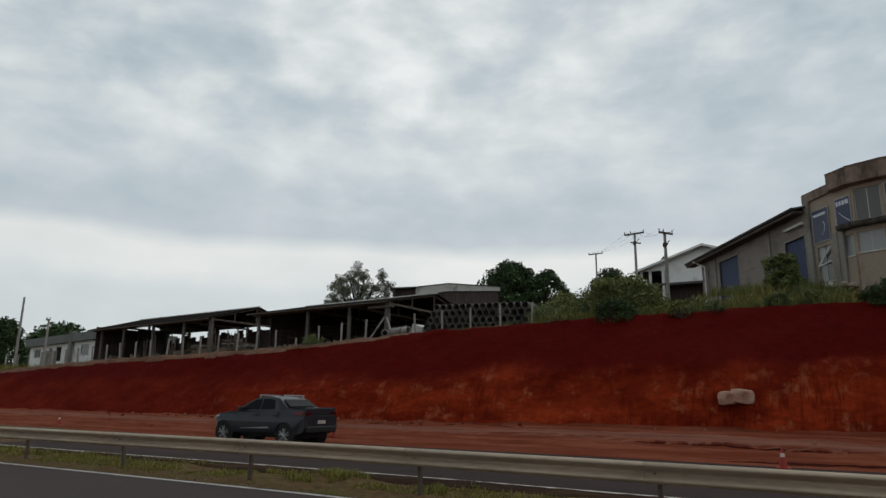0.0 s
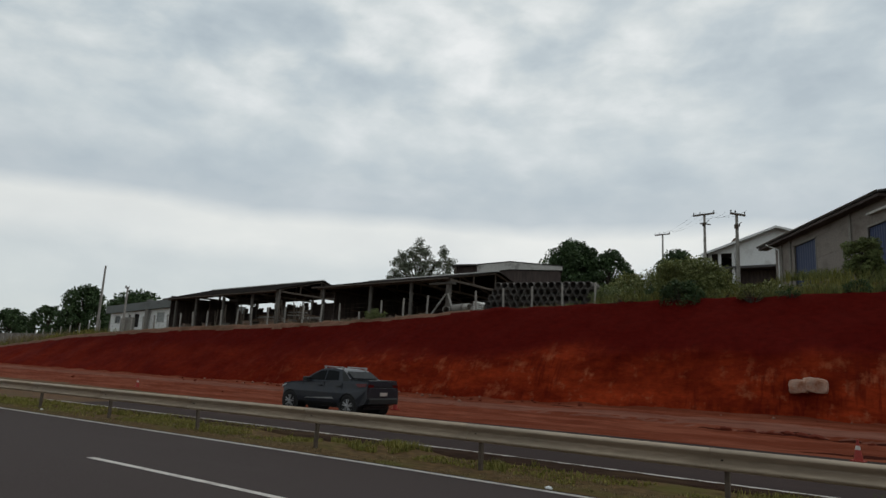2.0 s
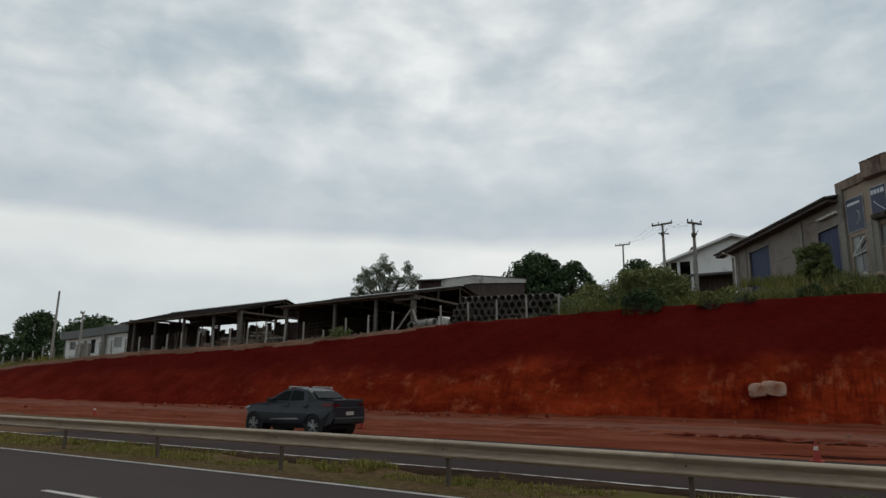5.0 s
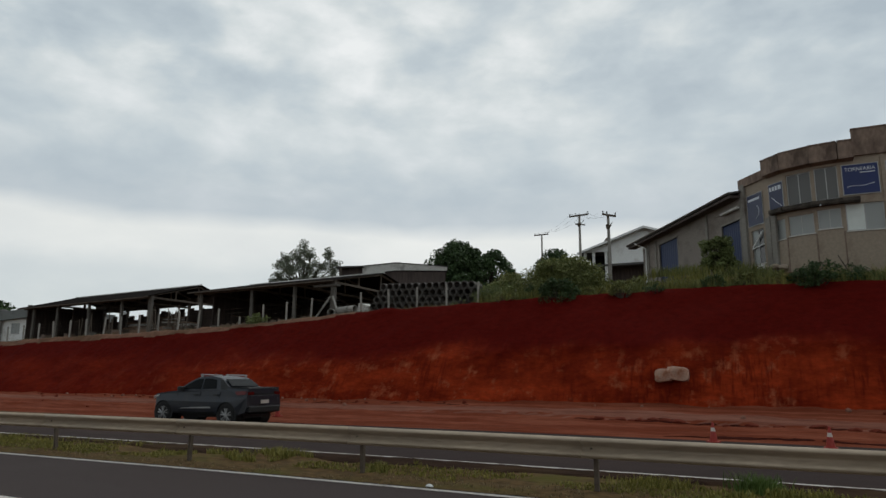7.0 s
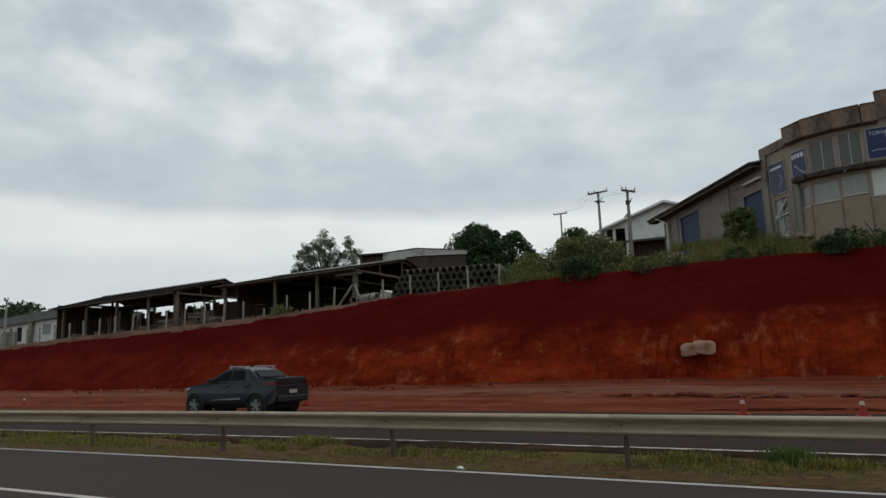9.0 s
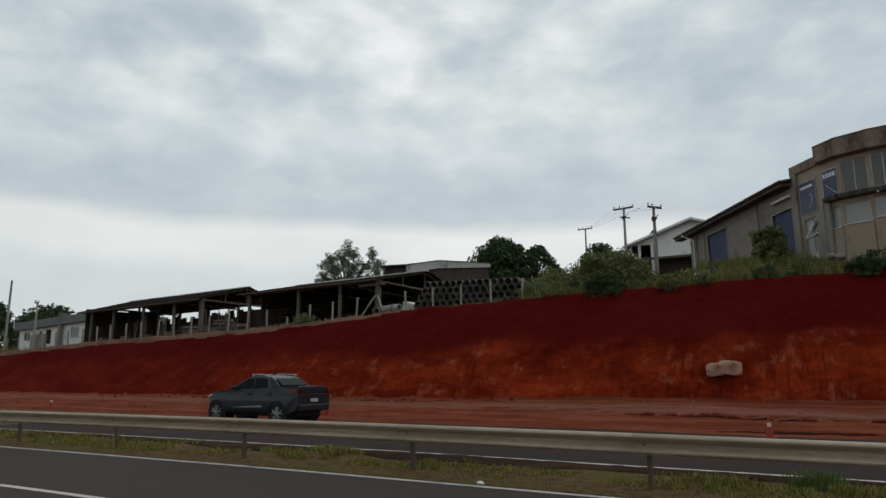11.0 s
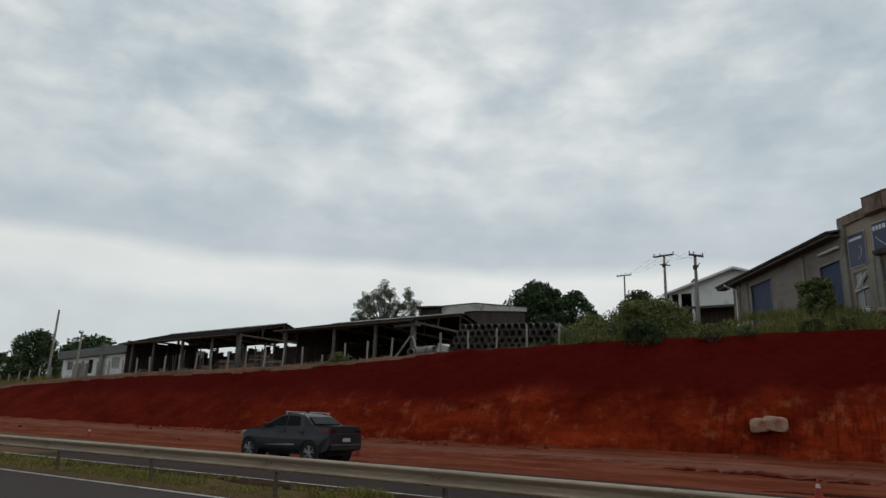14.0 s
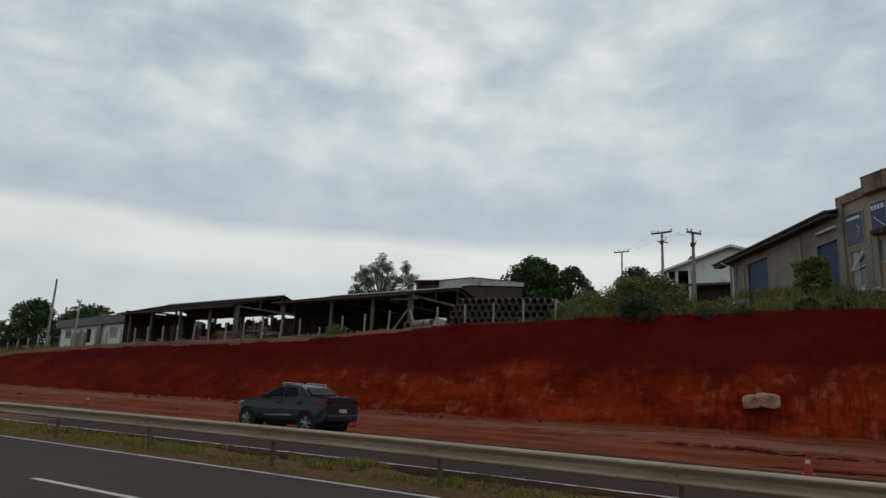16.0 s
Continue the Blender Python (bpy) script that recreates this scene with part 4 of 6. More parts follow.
# ---------------------------------------------------------------- gabled white house
def gabled_house():
    t = thing("gabled_house", "white two-storey house with a gabled roof and dark veranda", "house")
    zf, xl, xr, xp, zp, ze = 13.65, -18.0, -4.9, -11.45, 17.3, 15.1
    y0, y1 = 72.0, 84.0
    under(part("gable_wall", Geo().prism([(-15.4, zf), (xr, zf), (xr, ze), (xp, zp), (-15.4, ze + (zp - ze) * (2.6 / 6.55))], y0, y0 + 0.2), WHITE, t), Matrix.Identity(4))
    k = (zp - ze) / (xp - xl)
    part("veranda_header", Geo().prism([(xl, ze - 0.05), (-15.4, ze - 0.05 + 0.0), (-15.4, ze + k * 2.6), (xl, ze)], y0, y0 + 0.15), WHITE, t)
    part("side_wall", Geo().box(xr - 0.2, xr, y0 + 0.2, y1, zf, ze).box(-15.4, -15.2, y0 + 0.2, y1, zf, ze).box(xl, xr, y1 - 0.2, y1, zf, ze), WHITE, t)
    # veranda shade is put into this near-black back panel
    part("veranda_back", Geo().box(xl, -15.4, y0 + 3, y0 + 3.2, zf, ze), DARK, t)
    for x in (xl + 0.1, -16.95, -15.62):
        part("veranda_post", Geo().box(x - 0.13, x + 0.13, y0, y0 + 0.26, zf - 2.5, ze), WHITE, t)
    part("floor_slab", Geo().box(xl - 0.2, xr, y0 - 0.1, y1, zf - 0.22, zf), FIBRE, t)
    # board colour also stands in for the shaded recess under the floor
    part("lower_storey", Geo().box(xl + 1.2, xr - 0.2, y0 + 1.6, y1, 6.5, zf - 0.22), DARK_WALL, t)
    for s in (-1, 1):
        xe = xp + s * (xp - xl + 0.6)
        zz = ze - k * 0.6
        part("roof", Geo().slab([(xp, y0 - 0.6, zp), (xe, y0 - 0.6, zz), (xe, y1 + 0.5, zz), (xp, y1 + 0.5, zp)], (0, 0, 0.1)), FIBRE, t)
        part("bargeboard", Geo().slab([(xp, y0 - 0.66, zp - 0.12), (xe, y0 - 0.66, zz - 0.12), (xe, y0 - 0.61, zz - 0.12), (xp, y0 - 0.61, zp - 0.12)], (0, 0, 0.24)), WHITE, t)
    c = part("chimney", Geo().box(-16.1, -15.35, 74, 74.8, 14.6, 16.55), PARAPET, t)
    part("chimney_cap", Geo().prism([(-16.2, 16.55), (-15.25, 16.55), (-15.6, 16.95), (-15.9, 16.95)], 73.9, 74.9), PARAPET, c)
gabled_house()

# ---------------------------------------------------------------- warehouse with blue doors
def warehouse():
    w0, d = Vector((-1.25, 46.2)), (Vector((-10.6, 61.6)) - Vector((-1.25, 46.2))).normalized()
    L = 16.45
    a = tuple(w0 + d * L)
    m = frame_at(a, tuple(w0))
    t = thing("warehouse", "grey block warehouse with blue steel doors and an overhanging roof", "warehouse")
    door_a = (L - 12.9, L - 9.5, 7.2, 12.5)
    door_b = (L - 2.6, L - 0.25, 6.8, 11.75)
    under(part("wall", wall_geo(L, 5.5, 13.4, [door_a, door_b], 0.25), SHED_WALL, t), m)
    under(part("end_wall", Geo().box(0, 0.25, 0.25, 12, 5.5, 13.6), SHED_WALL, t), m)
    under(part("back_wall", Geo().box(0, L, 12, 12.25, 5.5, 13.6).box(L - 0.25, L, 0.25, 12, 5.5, 13.6), SHED_WALL, t), m)
    for h in (door_a, door_b):
        n = 18
        g = Geo()
        for k in range(n + 1):
            x = h[0] + (h[1] - h[0]) * k / n
            y = 0.10 + 0.035 * (k % 2)
            g.v += [(x, y, h[2]), (x, y, h[3]), (x, 0.2, h[3]), (x, 0.2, h[2])]
        for k in range(n):
            a, b = 4 * k, 4 * k + 4
            g.f += [(a, b, b + 1, a + 1), (a + 3, a + 2, b + 2, b + 3), (a, a + 3, b + 3, b), (a + 1, b + 1, b + 2, a + 2)]
        g.f += [(0, 1, 2, 3), (4 * n, 4 * n + 3, 4 * n + 2, 4 * n + 1)]
        dr = under(part("door", g, BLUE_DOOR, t, "blue ribbed steel door"), m)
        part("door_frame", Geo().box(h[0] - 0.12, h[0], -0.03, 0.12, h[2], h[3] + 0.12).box(h[1], h[1] + 0.12, -0.03, 0.12, h[2], h[3] + 0.12).box(h[0], h[1], -0.03, 0.12, h[3], h[3] + 0.12), GREY_RENDER, dr)
    for x in (L - 15.2, L - 13.6, L - 4.6):
        under(part("pilaster", Geo().box(x - 0.13, x + 0.13, -0.1, -0.004, 5.5, 13.3), GREY_RENDER, t), m)
    for z in (9.4, 11.0, 12.6):
        for xa, xb in ((0.0, door_a[0] - 0.13), (door_a[1] + 0.13, L - 4.75), (L - 4.4, door_b[0] - 0.13)):
            under(part("string_course", Geo().box(xa, xb, -0.02, -0.002, z, z + 0.06), SHED_WALL, t), m)
    under(part("roof", Geo().slab([(-1.9, -0.75, 13.32), (L + 0.1, -0.75, 13.32), (L + 0.1, 6.2, 14.6), (-1.9, 6.2, 14.6)], (0, 0, 0.12)), FIBRE, t), m)
    under(part("roof", Geo().slab([(-1.9, 6.2, 14.6), (L + 0.1, 6.2, 14.6), (L + 0.1, 13, 13.32), (-1.9, 13, 13.32)], (0, 0, 0.12)), FIBRE, t), m)
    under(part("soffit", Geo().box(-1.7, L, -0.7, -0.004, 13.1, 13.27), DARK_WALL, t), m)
    under(part("gutter", Geo().box(-1.9, L + 0.05, -0.82, -0.76, 13.38, 13.46), ZINC_DULL, t), m)
    under(part("downpipe", Geo().tube((0.15, -0.8, 13.25), (0.9, -0.12, 12.7), 0.06).tube((0.9, -0.12, 12.7), (0.9, -0.12, 6), 0.06), WHITE, t), m)
    under(part("light_strip", Geo().box(L - 2.3, L - 0.1, -0.25, -0.05, 12.42, 12.56), FIBRE_LIGHT, t), m)
warehouse()

# ---------------------------------------------------------------- two-storey office with a faceted front
PLAN = [(-1.2, 46.4), (0.4, 44.2), (1.2, 43.3), (2.66, 42.65), (4.0, 42.4), (16.0, 42.4)]

def text_mesh(body, height, mat):
    cu = bpy.data.curves.new("lettering", "FONT")
    cu.body = body
    cu.size = height / 0.72
    cu.extrude = 0.004
    cu.align_x = "LEFT"
    ob = bpy.data.objects.new("lettering", cu)
    scene.collection.objects.link(ob)
    bpy.context.view_layer.update()
    me = bpy.data.meshes.new_from_object(ob.evaluated_get(bpy.context.evaluated_depsgraph_get()))
    bpy.data.objects.remove(ob)
    me.name = "lettering"
    me.materials.clear(); me.materials.append(mat)
    return me

def sign_panel(m, x0, x1, z0, z1, words="", bars=(), strokes=(), film=None):
    s = thing("sign_panel", "blue sign panel with white lettering on the office front" if words else "blue sign panel with white marks on the office front", "sign", m, "signs on the office")
    part("board", Geo().box(x0, x1, -0.07, -0.03, z0, z1), film or SIGN_BLUE, s)
    part("border", Geo().box(x0 - .04, x1 + .04, -0.06, -0.035, z0 - .04, z0).box(x0 - .04, x1 + .04, -0.06, -0.035, z1, z1 + .04).box(x0 - .04, x0, -0.06, -0.035, z0, z1).box(x1, x1 + .04, -0.06, -0.035, z0, z1), ALU, s)
    w, h = x1 - x0, z1 - z0
    if words:
        me = text_mesh(words, 0.2, SIGN_INK)
        xs = [v.co.x for v in me.vertices]
        k = w * 0.86 / (max(xs) - min(xs))
        ob = new("lettering", me); ob.parent = s
        ob.matrix_local = pose(x0 + w * 0.07, -0.078, z1 - 0.36, 90, 0, 0) @ Matrix.Diagonal((k, 1.05, 1, 1))
    for a, b, c, e in bars:
        part("bar", Geo().box(x0 + w * a, x0 + w * b, -0.078, -0.071, z0 + h * c, z0 + h * e), SIGN_INK, s)
    for a, c, b, e in strokes:
        part("stroke", Geo().tube((x0 + w * a, -0.075, z0 + h * c), (x0 + w * b, -0.075, z0 + h * e), 0.018, n=5), SIGN_INK, s)
    return s

def office():
    t = thing("office_building", "two-storey tan office with a faceted front and stained parapet", "office building")
    F = [frame_at(PLAN[i], PLAN[i + 1]) for i in range(5)]
    W = [length(PLAN[i], PLAN[i + 1]) for i in range(5)]
    holes = [
        [(0.75, 1.95, 8.6, 10.75)],
        [(0.12, W[1] - 0.12, 9.72, 10.92)],
        [(0.12, W[2] - 0.1, 9.8, 10.95), (0.15, W[2] - 0.1, 11.6, 13.42)],
        [(0.1, W[3] - 0.1, 9.95, 11.05), (0.1, W[3] - 0.1, 11.6, 13.5)],
        [(0.12, 1.95, 9.7, 11.22), (2.25, 4.0, 9.7, 11.22), (4.3, 6.1, 9.7, 11.22), (6.4, 8.2, 9.7, 11.22), (6.4, 8.2, 11.7, 13.4)],
    ]
    for i in range(5):
        w = under(part("wall", wall_geo(W[i], 5.2, 13.95, holes[i], 0.22), TAN, t), F[i])
        # near-black backing paints the unlit rooms behind the windows
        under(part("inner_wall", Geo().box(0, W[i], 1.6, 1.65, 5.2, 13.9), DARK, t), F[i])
        under(part("ceiling_inside", Geo().box(0, W[i], 0.24, 1.6, 11.25, 11.45), FIBRE, t), F[i])
    # corner piers
    for i, (a, z1) in enumerate(((PLAN[0], 13.9), (PLAN[1], 11.3))):
        m = frame_at(a, PLAN[i + 1])
        under(part("pier", Geo().box(-0.02, 0.48, -0.16, -0.003, 5.2, z1), GREY_RENDER, t), m)
    under(part("pier", Geo().box(W[0] - 0.3, W[0] + 0.12, -0.2, -0.004, 5.2, 11.2), GREY_RENDER, t), F[0])
    for x in (2.1, 4.15, 6.25, 8.35):
        under(part("pilaster", Geo().box(x - 0.1, x + 0.1, -0.06, -0.003, 5.2, 13.95), TAN, t), F[4])
    for i in (1, 2, 3):
        under(part("joint", Geo().box(W[i] - 0.05, W[i] + 0.02, -0.04, -0.003, 5.2, 9.7), PARAPET, t), F[i])
    window_in(t, F[0], holes[0][0], [FROSTED, DARK_GLASS], 1)
    under(part("window_brace", Geo().tube((0.8, 0.0, 9.7), (1.9, 0.0, 10.6), 0.045).tube((0.75, 0.0, 9.62), (1.95, 0.0, 9.75), 0.04), WHITE, t, "pale diagonal bar across the window"), F[0])
    window_in(t, F[1], holes[1][0], FROSTED, 0)
    window_in(t, F[2], holes[2][0], FROSTED, 1); window_in(t, F[2], holes[2][1], DIM_GLASS, 1, sill=False)
    window_in(t, F[3], holes[3][0], FROSTED, 1); window_in(t, F[3], holes[3][1], DIM_GLASS, 1, sill=False)
    for h in holes[4][:4]:
        window_in(t, F[4], h, [WINDOW_FILM, FROSTED], 1)
    window_in(t, F[4], holes[4][4], FROSTED, 3, sill=False)
    # ledge at the upper floor
    for i, (a, b) in ((1, (0.3, None)), (2, (0, None)), (3, (0, None)), (4, (0, 0.85))):
        g = Geo()
        b = W[i] + 0.1 if b is None else b
        g.box(a, b, -0.42, -0.003, 11.32, 11.52)
        g.box(a, b, -0.36, -0.003, 11.24, 11.318)
        under(part("ledge", g, LEDGE, t, "stained concrete ledge"), F[i])
    # parapets: low, projecting middle, high
    under(part("parapet", Geo().box(-0.1, W[0] + 0.05, -0.12, 0.3, 13.74, 14.3), PARAPET, t), F[0])
    for i, (a, b) in ((1, (-0.05, W[1] + 0.15)), (2, (0.0, W[2] + 0.1)), (3, (0.0, W[3] + 0.02)), (4, (0.0, 0.74))):
        z1 = (14.68, 14.72, 14.74, 14.74)[i - 1]
        g = Geo().box(a, b, -0.42, 0.2, 13.84, z1)
        g.slab([(a, -0.42, 13.74), (b, -0.42, 13.74), (b, 0.0, 13.64), (a, 0.0, 13.64)], (0, 0, 0.0995))
        under(part("parapet", g, PARAPET, t), F[i])
        under(part("coping", Geo().box(a, b, -0.46, 0.24, z1 + 0.002, z1 + 0.06), PARAPET, t), F[i])
    under(part("parapet", Geo().box(0.76, W[4], -0.14, 0.2, 13.9, 15.42), PARAPET, t), F[4])
    under(part("coping", Geo().box(0.74, W[4], -0.18, 0.24, 15.422, 15.48), PARAPET, t), F[4])
    part("roof", Geo().slab([(-1.0, 46.6, 13.8), (0.5, 44.5, 13.8), (2.7, 42.95, 13.8), (4.0, 42.7, 13.8), (15.9, 42.7, 13.8), (15.9, 58, 13.8), (5.4, 58, 13.8)], (0, 0, 0.12)), FIBRE, t)
    part("rear_wall", Geo().box(15.8, 16.0, 42.65, 58, 5.2, 13.8).box(5.4, 15.8, 57.8, 58, 5.2, 13.8), TAN, t)
    lamp = under(part("ledge_lamp", Geo().tube((0.35, -0.5, 11.2), (0.35, -0.42, 11.24), 0.05, n=8), SIGN_INK, t, "small white lamp under the ledge"), F[3])
    # signs
    # the first two panels have their shade in the film colour
    sign_panel(F[0], 0.66, 2.1, 11.05, 13.0, "", [(0.08, 0.85, 0.80, 0.88)], [(0.55, 0.18, 0.72, 0.30), (0.72, 0.30, 0.78, 0.48), (0.78, 0.48, 0.66, 0.60)], SIGN_SHADED)
    sign_panel(F[1], 0.08, W[1] - 0.06, 11.55, 13.15, "", [(0.06, 0.2, 0.74, 0.9), (0.26, 0.42, 0.74, 0.9), (0.48, 0.64, 0.74, 0.9), (0.7, 0.92, 0.74, 0.9)], [(0.2, 0.5, 0.5, 0.3), (0.5, 0.3, 0.9, 0.1)], SIGN_SHADED)
    sign_panel(F[4], 0.14, 1.84, 11.74, 13.4, "TORNEARIA", [(0.5, 0.92, 0.70, 0.735)], [(0.1, 0.24, 0.22, 0.28), (0.22, 0.28, 0.55, 0.26), (0.55, 0.26, 0.88, 0.33)])
    sign_panel(F[4], 2.24, 3.98, 11.72, 13.42, "", [(0.05, 0.17, 0.74, 0.92), (0.21, 0.26, 0.74, 0.92), (0.3, 0.42, 0.74, 0.92), (0.46, 0.58, 0.74, 0.92), (0.62, 0.73, 0.74, 0.92), (0.77, 0.9, 0.74, 0.92)], [(0.08, 0.3, 0.4, 0.36), (0.4, 0.36, 0.8, 0.32)])
    sign_panel(F[4], 4.4, 6.1, 11.72, 13.42, "", [(0.1, 0.85, 0.74, 0.86)], [])
WINDOW_FILM = material("white_window_film", (0.68, 0.73, 0.70), 0.5, grain=3, vary=0.05, stain=0.6, stain_col=(0.4, 0.45, 0.43), bump=0.0)
office()

# ---------------------------------------------------------------- utility poles
def utility_pole(x, y, z0, z1, yaw, arm=1.9, lab="concrete utility pole with a timber crossarm", lean=0.0, second=True):
    t = thing("utility_pole", lab, "utility pole", pose(x, y, z0, 0, lean, 0))
    h = z1 - z0
    part("shaft", Geo().tube((0, 0, -0.5), (0, 0, h), 0.17, 0.10, n=10), CONCRETE, t, smooth=False)
    c, s = math.cos(radians(yaw)), math.sin(radians(yaw))
    if arm:
        rot = Matrix.Rotation(radians(yaw), 4, "Z")
        ca = part("crossarm", Geo().box(-arm / 2, arm / 2, -0.17, -0.07, h - 0.12, h + 0.02, rot), OLD_WOOD, t)
        for k in (-0.95, -0.35, 0.95):
            px, py = c * k * arm / 2 + s * 0.12, s * k * arm / 2 - c * 0.12
            part("insulator", Geo().tube((px, py, h + 0.02), (px, py, h + 0.12), 0.03, n=6).tube((px, py, h + 0.12), (px, py, h + 0.22), 0.06, 0.03, n=8), BARK, ca)
        if second:
            ra = Matrix.Rotation(radians(yaw + 55), 4, "Z")
            part("crossarm", Geo().box(-0.5, 0.5, -0.15, -0.07, h - 0.95, h - 0.85, ra), OLD_WOOD, t)
            part("strut", Geo().tube((0, -0.1, h - 1.0), (0.45 * c, 0.45 * s - 0.1, h - 0.55), 0.03, n=5), ZINC_DULL, t)
            part("fuse_box", Geo().box(-0.12, 0.12, -0.3, -0.14, h - 1.1, h - 0.8), ZINC_DULL, t)
    return t

utility_pole(-15.3, 60, plateau(-15.3, 60), 16.4, -10)
utility_pole(-10.55, 50, plateau(-10.5, 50), 13.75, 55, 1.3)
utility_pole(-26.85, 85, plateau(-26.8, 85), 20.4, -6, 2.0, second=False)
utility_pole(-78.45, 40.75, top_z(-78) - 0.1, 12.05, 0, 0, "leaning grey concrete pole at the edge of the bank", 0.4)
utility_pole(-74.55, 41.6, top_z(-74.5) - 0.1, 9.45, 20, 0.5, "short slender pole by the white building", 1.0, False)

def wires():
    t = thing("overhead_wires", "thin dark overhead wires strung between the poles", "wires")
    for dz, off in ((0.2, -0.9), (0.2, 0.0), (0.2, 0.9)):
        for a, b in (((-15.3, 60, 16.4), (-26.85, 85, 20.4)), ((-15.3, 60, 16.4), (-10.55, 50, 13.75))):
            g = Geo()
            n = 8
            pts = [Vector(a).lerp(Vector(b), k / n) + Vector((off * 0.8, 0, dz - 0.5 * math.sin(math.pi * k / n))) for k in range(n + 1)]
            for p, q in zip(pts, pts[1:]):
                g.tube(p, q, 0.007, n=3, caps=False)
            part("wire", g, DARK, t)
wires()

# ---------------------------------------------------------------- plants
def leaf_geo(centres, radii, n, size, rng, flat=0.0, droop=0.0):
    """Many small leaf quads scattered in clumps."""
    g = Geo()
    for c, r in zip(centres, radii):
        k = max(6, int(n * r * r))
        p = rng.normal(size=(k, 3)); p /= np.linalg.norm(p, axis=1)[:, None]
        p *= (rng.random(k) ** 0.4)[:, None] * r
        p[:, 2] *= 0.8
        a = rng.normal(size=(k, 3)); a /= np.linalg.norm(a, axis=1)[:, None]
        b = np.cross(a, rng.normal(size=(k, 3))); b /= np.linalg.norm(b, axis=1)[:, None] + 1e-9
        s = size * rng.uniform(0.6, 1.4, k)[:, None]
        o = p + np.array(c)
        q = np.stack([o - a * s, o + b * s * 0.5, o + a * s, o - b * s * 0.5], 1).reshape(-1, 3)
        m = len(g.v)
        g.v += [tuple(v) for v in q.tolist()]
        g.f += [(m + 4 * i, m + 4 * i + 1, m + 4 * i + 2, m + 4 * i + 3) for i in range(k)]
    return g

def tree(x, y, z0, height, spread, crown_from, mat, seed, label, clumps=40, dens=60, size=0.22, gap=0.0, squash=1.0, name="tree"):
    rng = np.random.default_rng(seed)
    t = thing(name, label, "tree", pose(x, y, z0))
    g = Geo()
    top = height * 0.8
    lean = rng.uniform(-0.3, 0.3, 2)
    r0 = 0.04 * height * 0.6 + 0.05
    zs = [-0.4, height * 0.15, height * 0.35, height * 0.55, top]
    pts = [Vector((lean[0] * (z / height) ** 2 * 2, lean[1] * (z / height), z)) for z in zs]
    for i in range(4):
        g.tube(pts[i], pts[i + 1], r0 * (1 - 0.21 * i), r0 * (1 - 0.21 * (i + 1)), n=8, caps=(i == 0))
    cs, rs = [], []
    h0 = height * crown_from
    for k in range(clumps):
        u = (k + rng.random()) / clumps
        ang = k * 2.4 + rng.uniform(-.5, .5)
        z = h0 + (height - h0) * u
        env = math.sin(math.pi * min(0.98, 0.18 + 0.80 * u)) ** 0.6
        rad = spread * env * math.sqrt(rng.uniform(0.15, 1)) * (1 - gap * 0.3)
        r = spread * rng.uniform(0.2, 0.34) * (1 - 0.4 * gap)
        c = Vector((math.cos(ang) * rad, math.sin(ang) * rad * squash, z - r * 0.6))
        cs.append(tuple(c)); rs.append(r)
        if k % 2 == 0:
            b = pts[1].lerp(pts[-1], min(1, max(0.1, (z / height - 0.3))))
            mid = b.lerp(c, 0.5) + Vector((0, 0, 0.05 * height))
            g.tube(b, mid, r0 * 0.35, r0 * 0.22, n=5, caps=False); g.tube(mid, c, r0 * 0.22, r0 * 0.06, n=5, caps=False)
    part("trunk", g, BARK, t, smooth=True, fix=False)
    part("crown", leaf_geo(cs, rs, dens, size, rng), mat, t, fix=False)
    return t

def open_tree(x, y, z0, lobes, mat, seed, label):
    """A tree with separate leafy lobes on forking limbs; lobes as (dx, dy, z, radius)."""
    rng = np.random.default_rng(seed)
    t = thing("tree", label, "tree", pose(x, y, z0))
    g = Geo()
    fork = Vector((0.2, 0, 6.2))
    g.tube((0, 0, -0.4), (0.1, 0, 3), 0.42, 0.34, n=9).tube((0.1, 0, 3), fork, 0.34, 0.28, n=9, caps=False)
    cs, rs = [], []
    for dx, dy, z, r in lobes:
        c = Vector((dx, dy, z))
        mid = fork.lerp(c, 0.55) + Vector((0, 0, 0.5))
        g.tube(fork, mid, 0.16, 0.11, n=6, caps=False).tube(mid, c, 0.11, 0.05, n=5, caps=False)
        for k in range(13):
            v = rng.normal(size=3); v /= np.linalg.norm(v)
            p = c + Vector(v.tolist()) * r * float(rng.uniform(0.35, 1.0))
            cs.append(tuple(p)); rs.append(r * float(rng.uniform(0.34, 0.55)))
            g.tube(c, p, 0.05, 0.015, n=4, caps=False)
    part("trunk", g, BARK, t, smooth=True, fix=False)
    part("crown", leaf_geo(cs, rs, 260, 0.105, rng), mat, t, fix=False)
    return t

open_tree(-58.4, 75, 5.6, ((0.2, 0, 13.1, 1.3), (-1.6, 0.5, 12.4, 1.3), (1.6, -0.4, 12.4, 1.1), (4.3, 0.2, 12.4, 1.1), (3.4, -0.5, 11.0, 1.3), (5.2, 0.4, 10.8, 1.1),
                           (-3.4, 0.3, 12.0, 1.2), (-4.3, 0.1, 11.9, 0.7), (-3.0, -0.5, 10.3, 1.4), (-4.5, 0.2, 9.6, 1.0), (-1.0, -0.8, 10.8, 1.4), (1.0, 0.6, 10.6, 1.4),
                           (2.4, -0.4, 9.4, 1.4), (-0.8, 0.6, 9.3, 1.4), (5.4, 0, 9.4, 1.0), (-2.6, 0.4, 8.7, 1.2), (0.9, -0.5, 8.6, 1.2), (4.2, 0.4, 8.7, 1.2), (-4.9, 0, 9.0, 0.7)),
          LEAF_GREY, 1, "open-crowned grey-green tree behind the sheds")
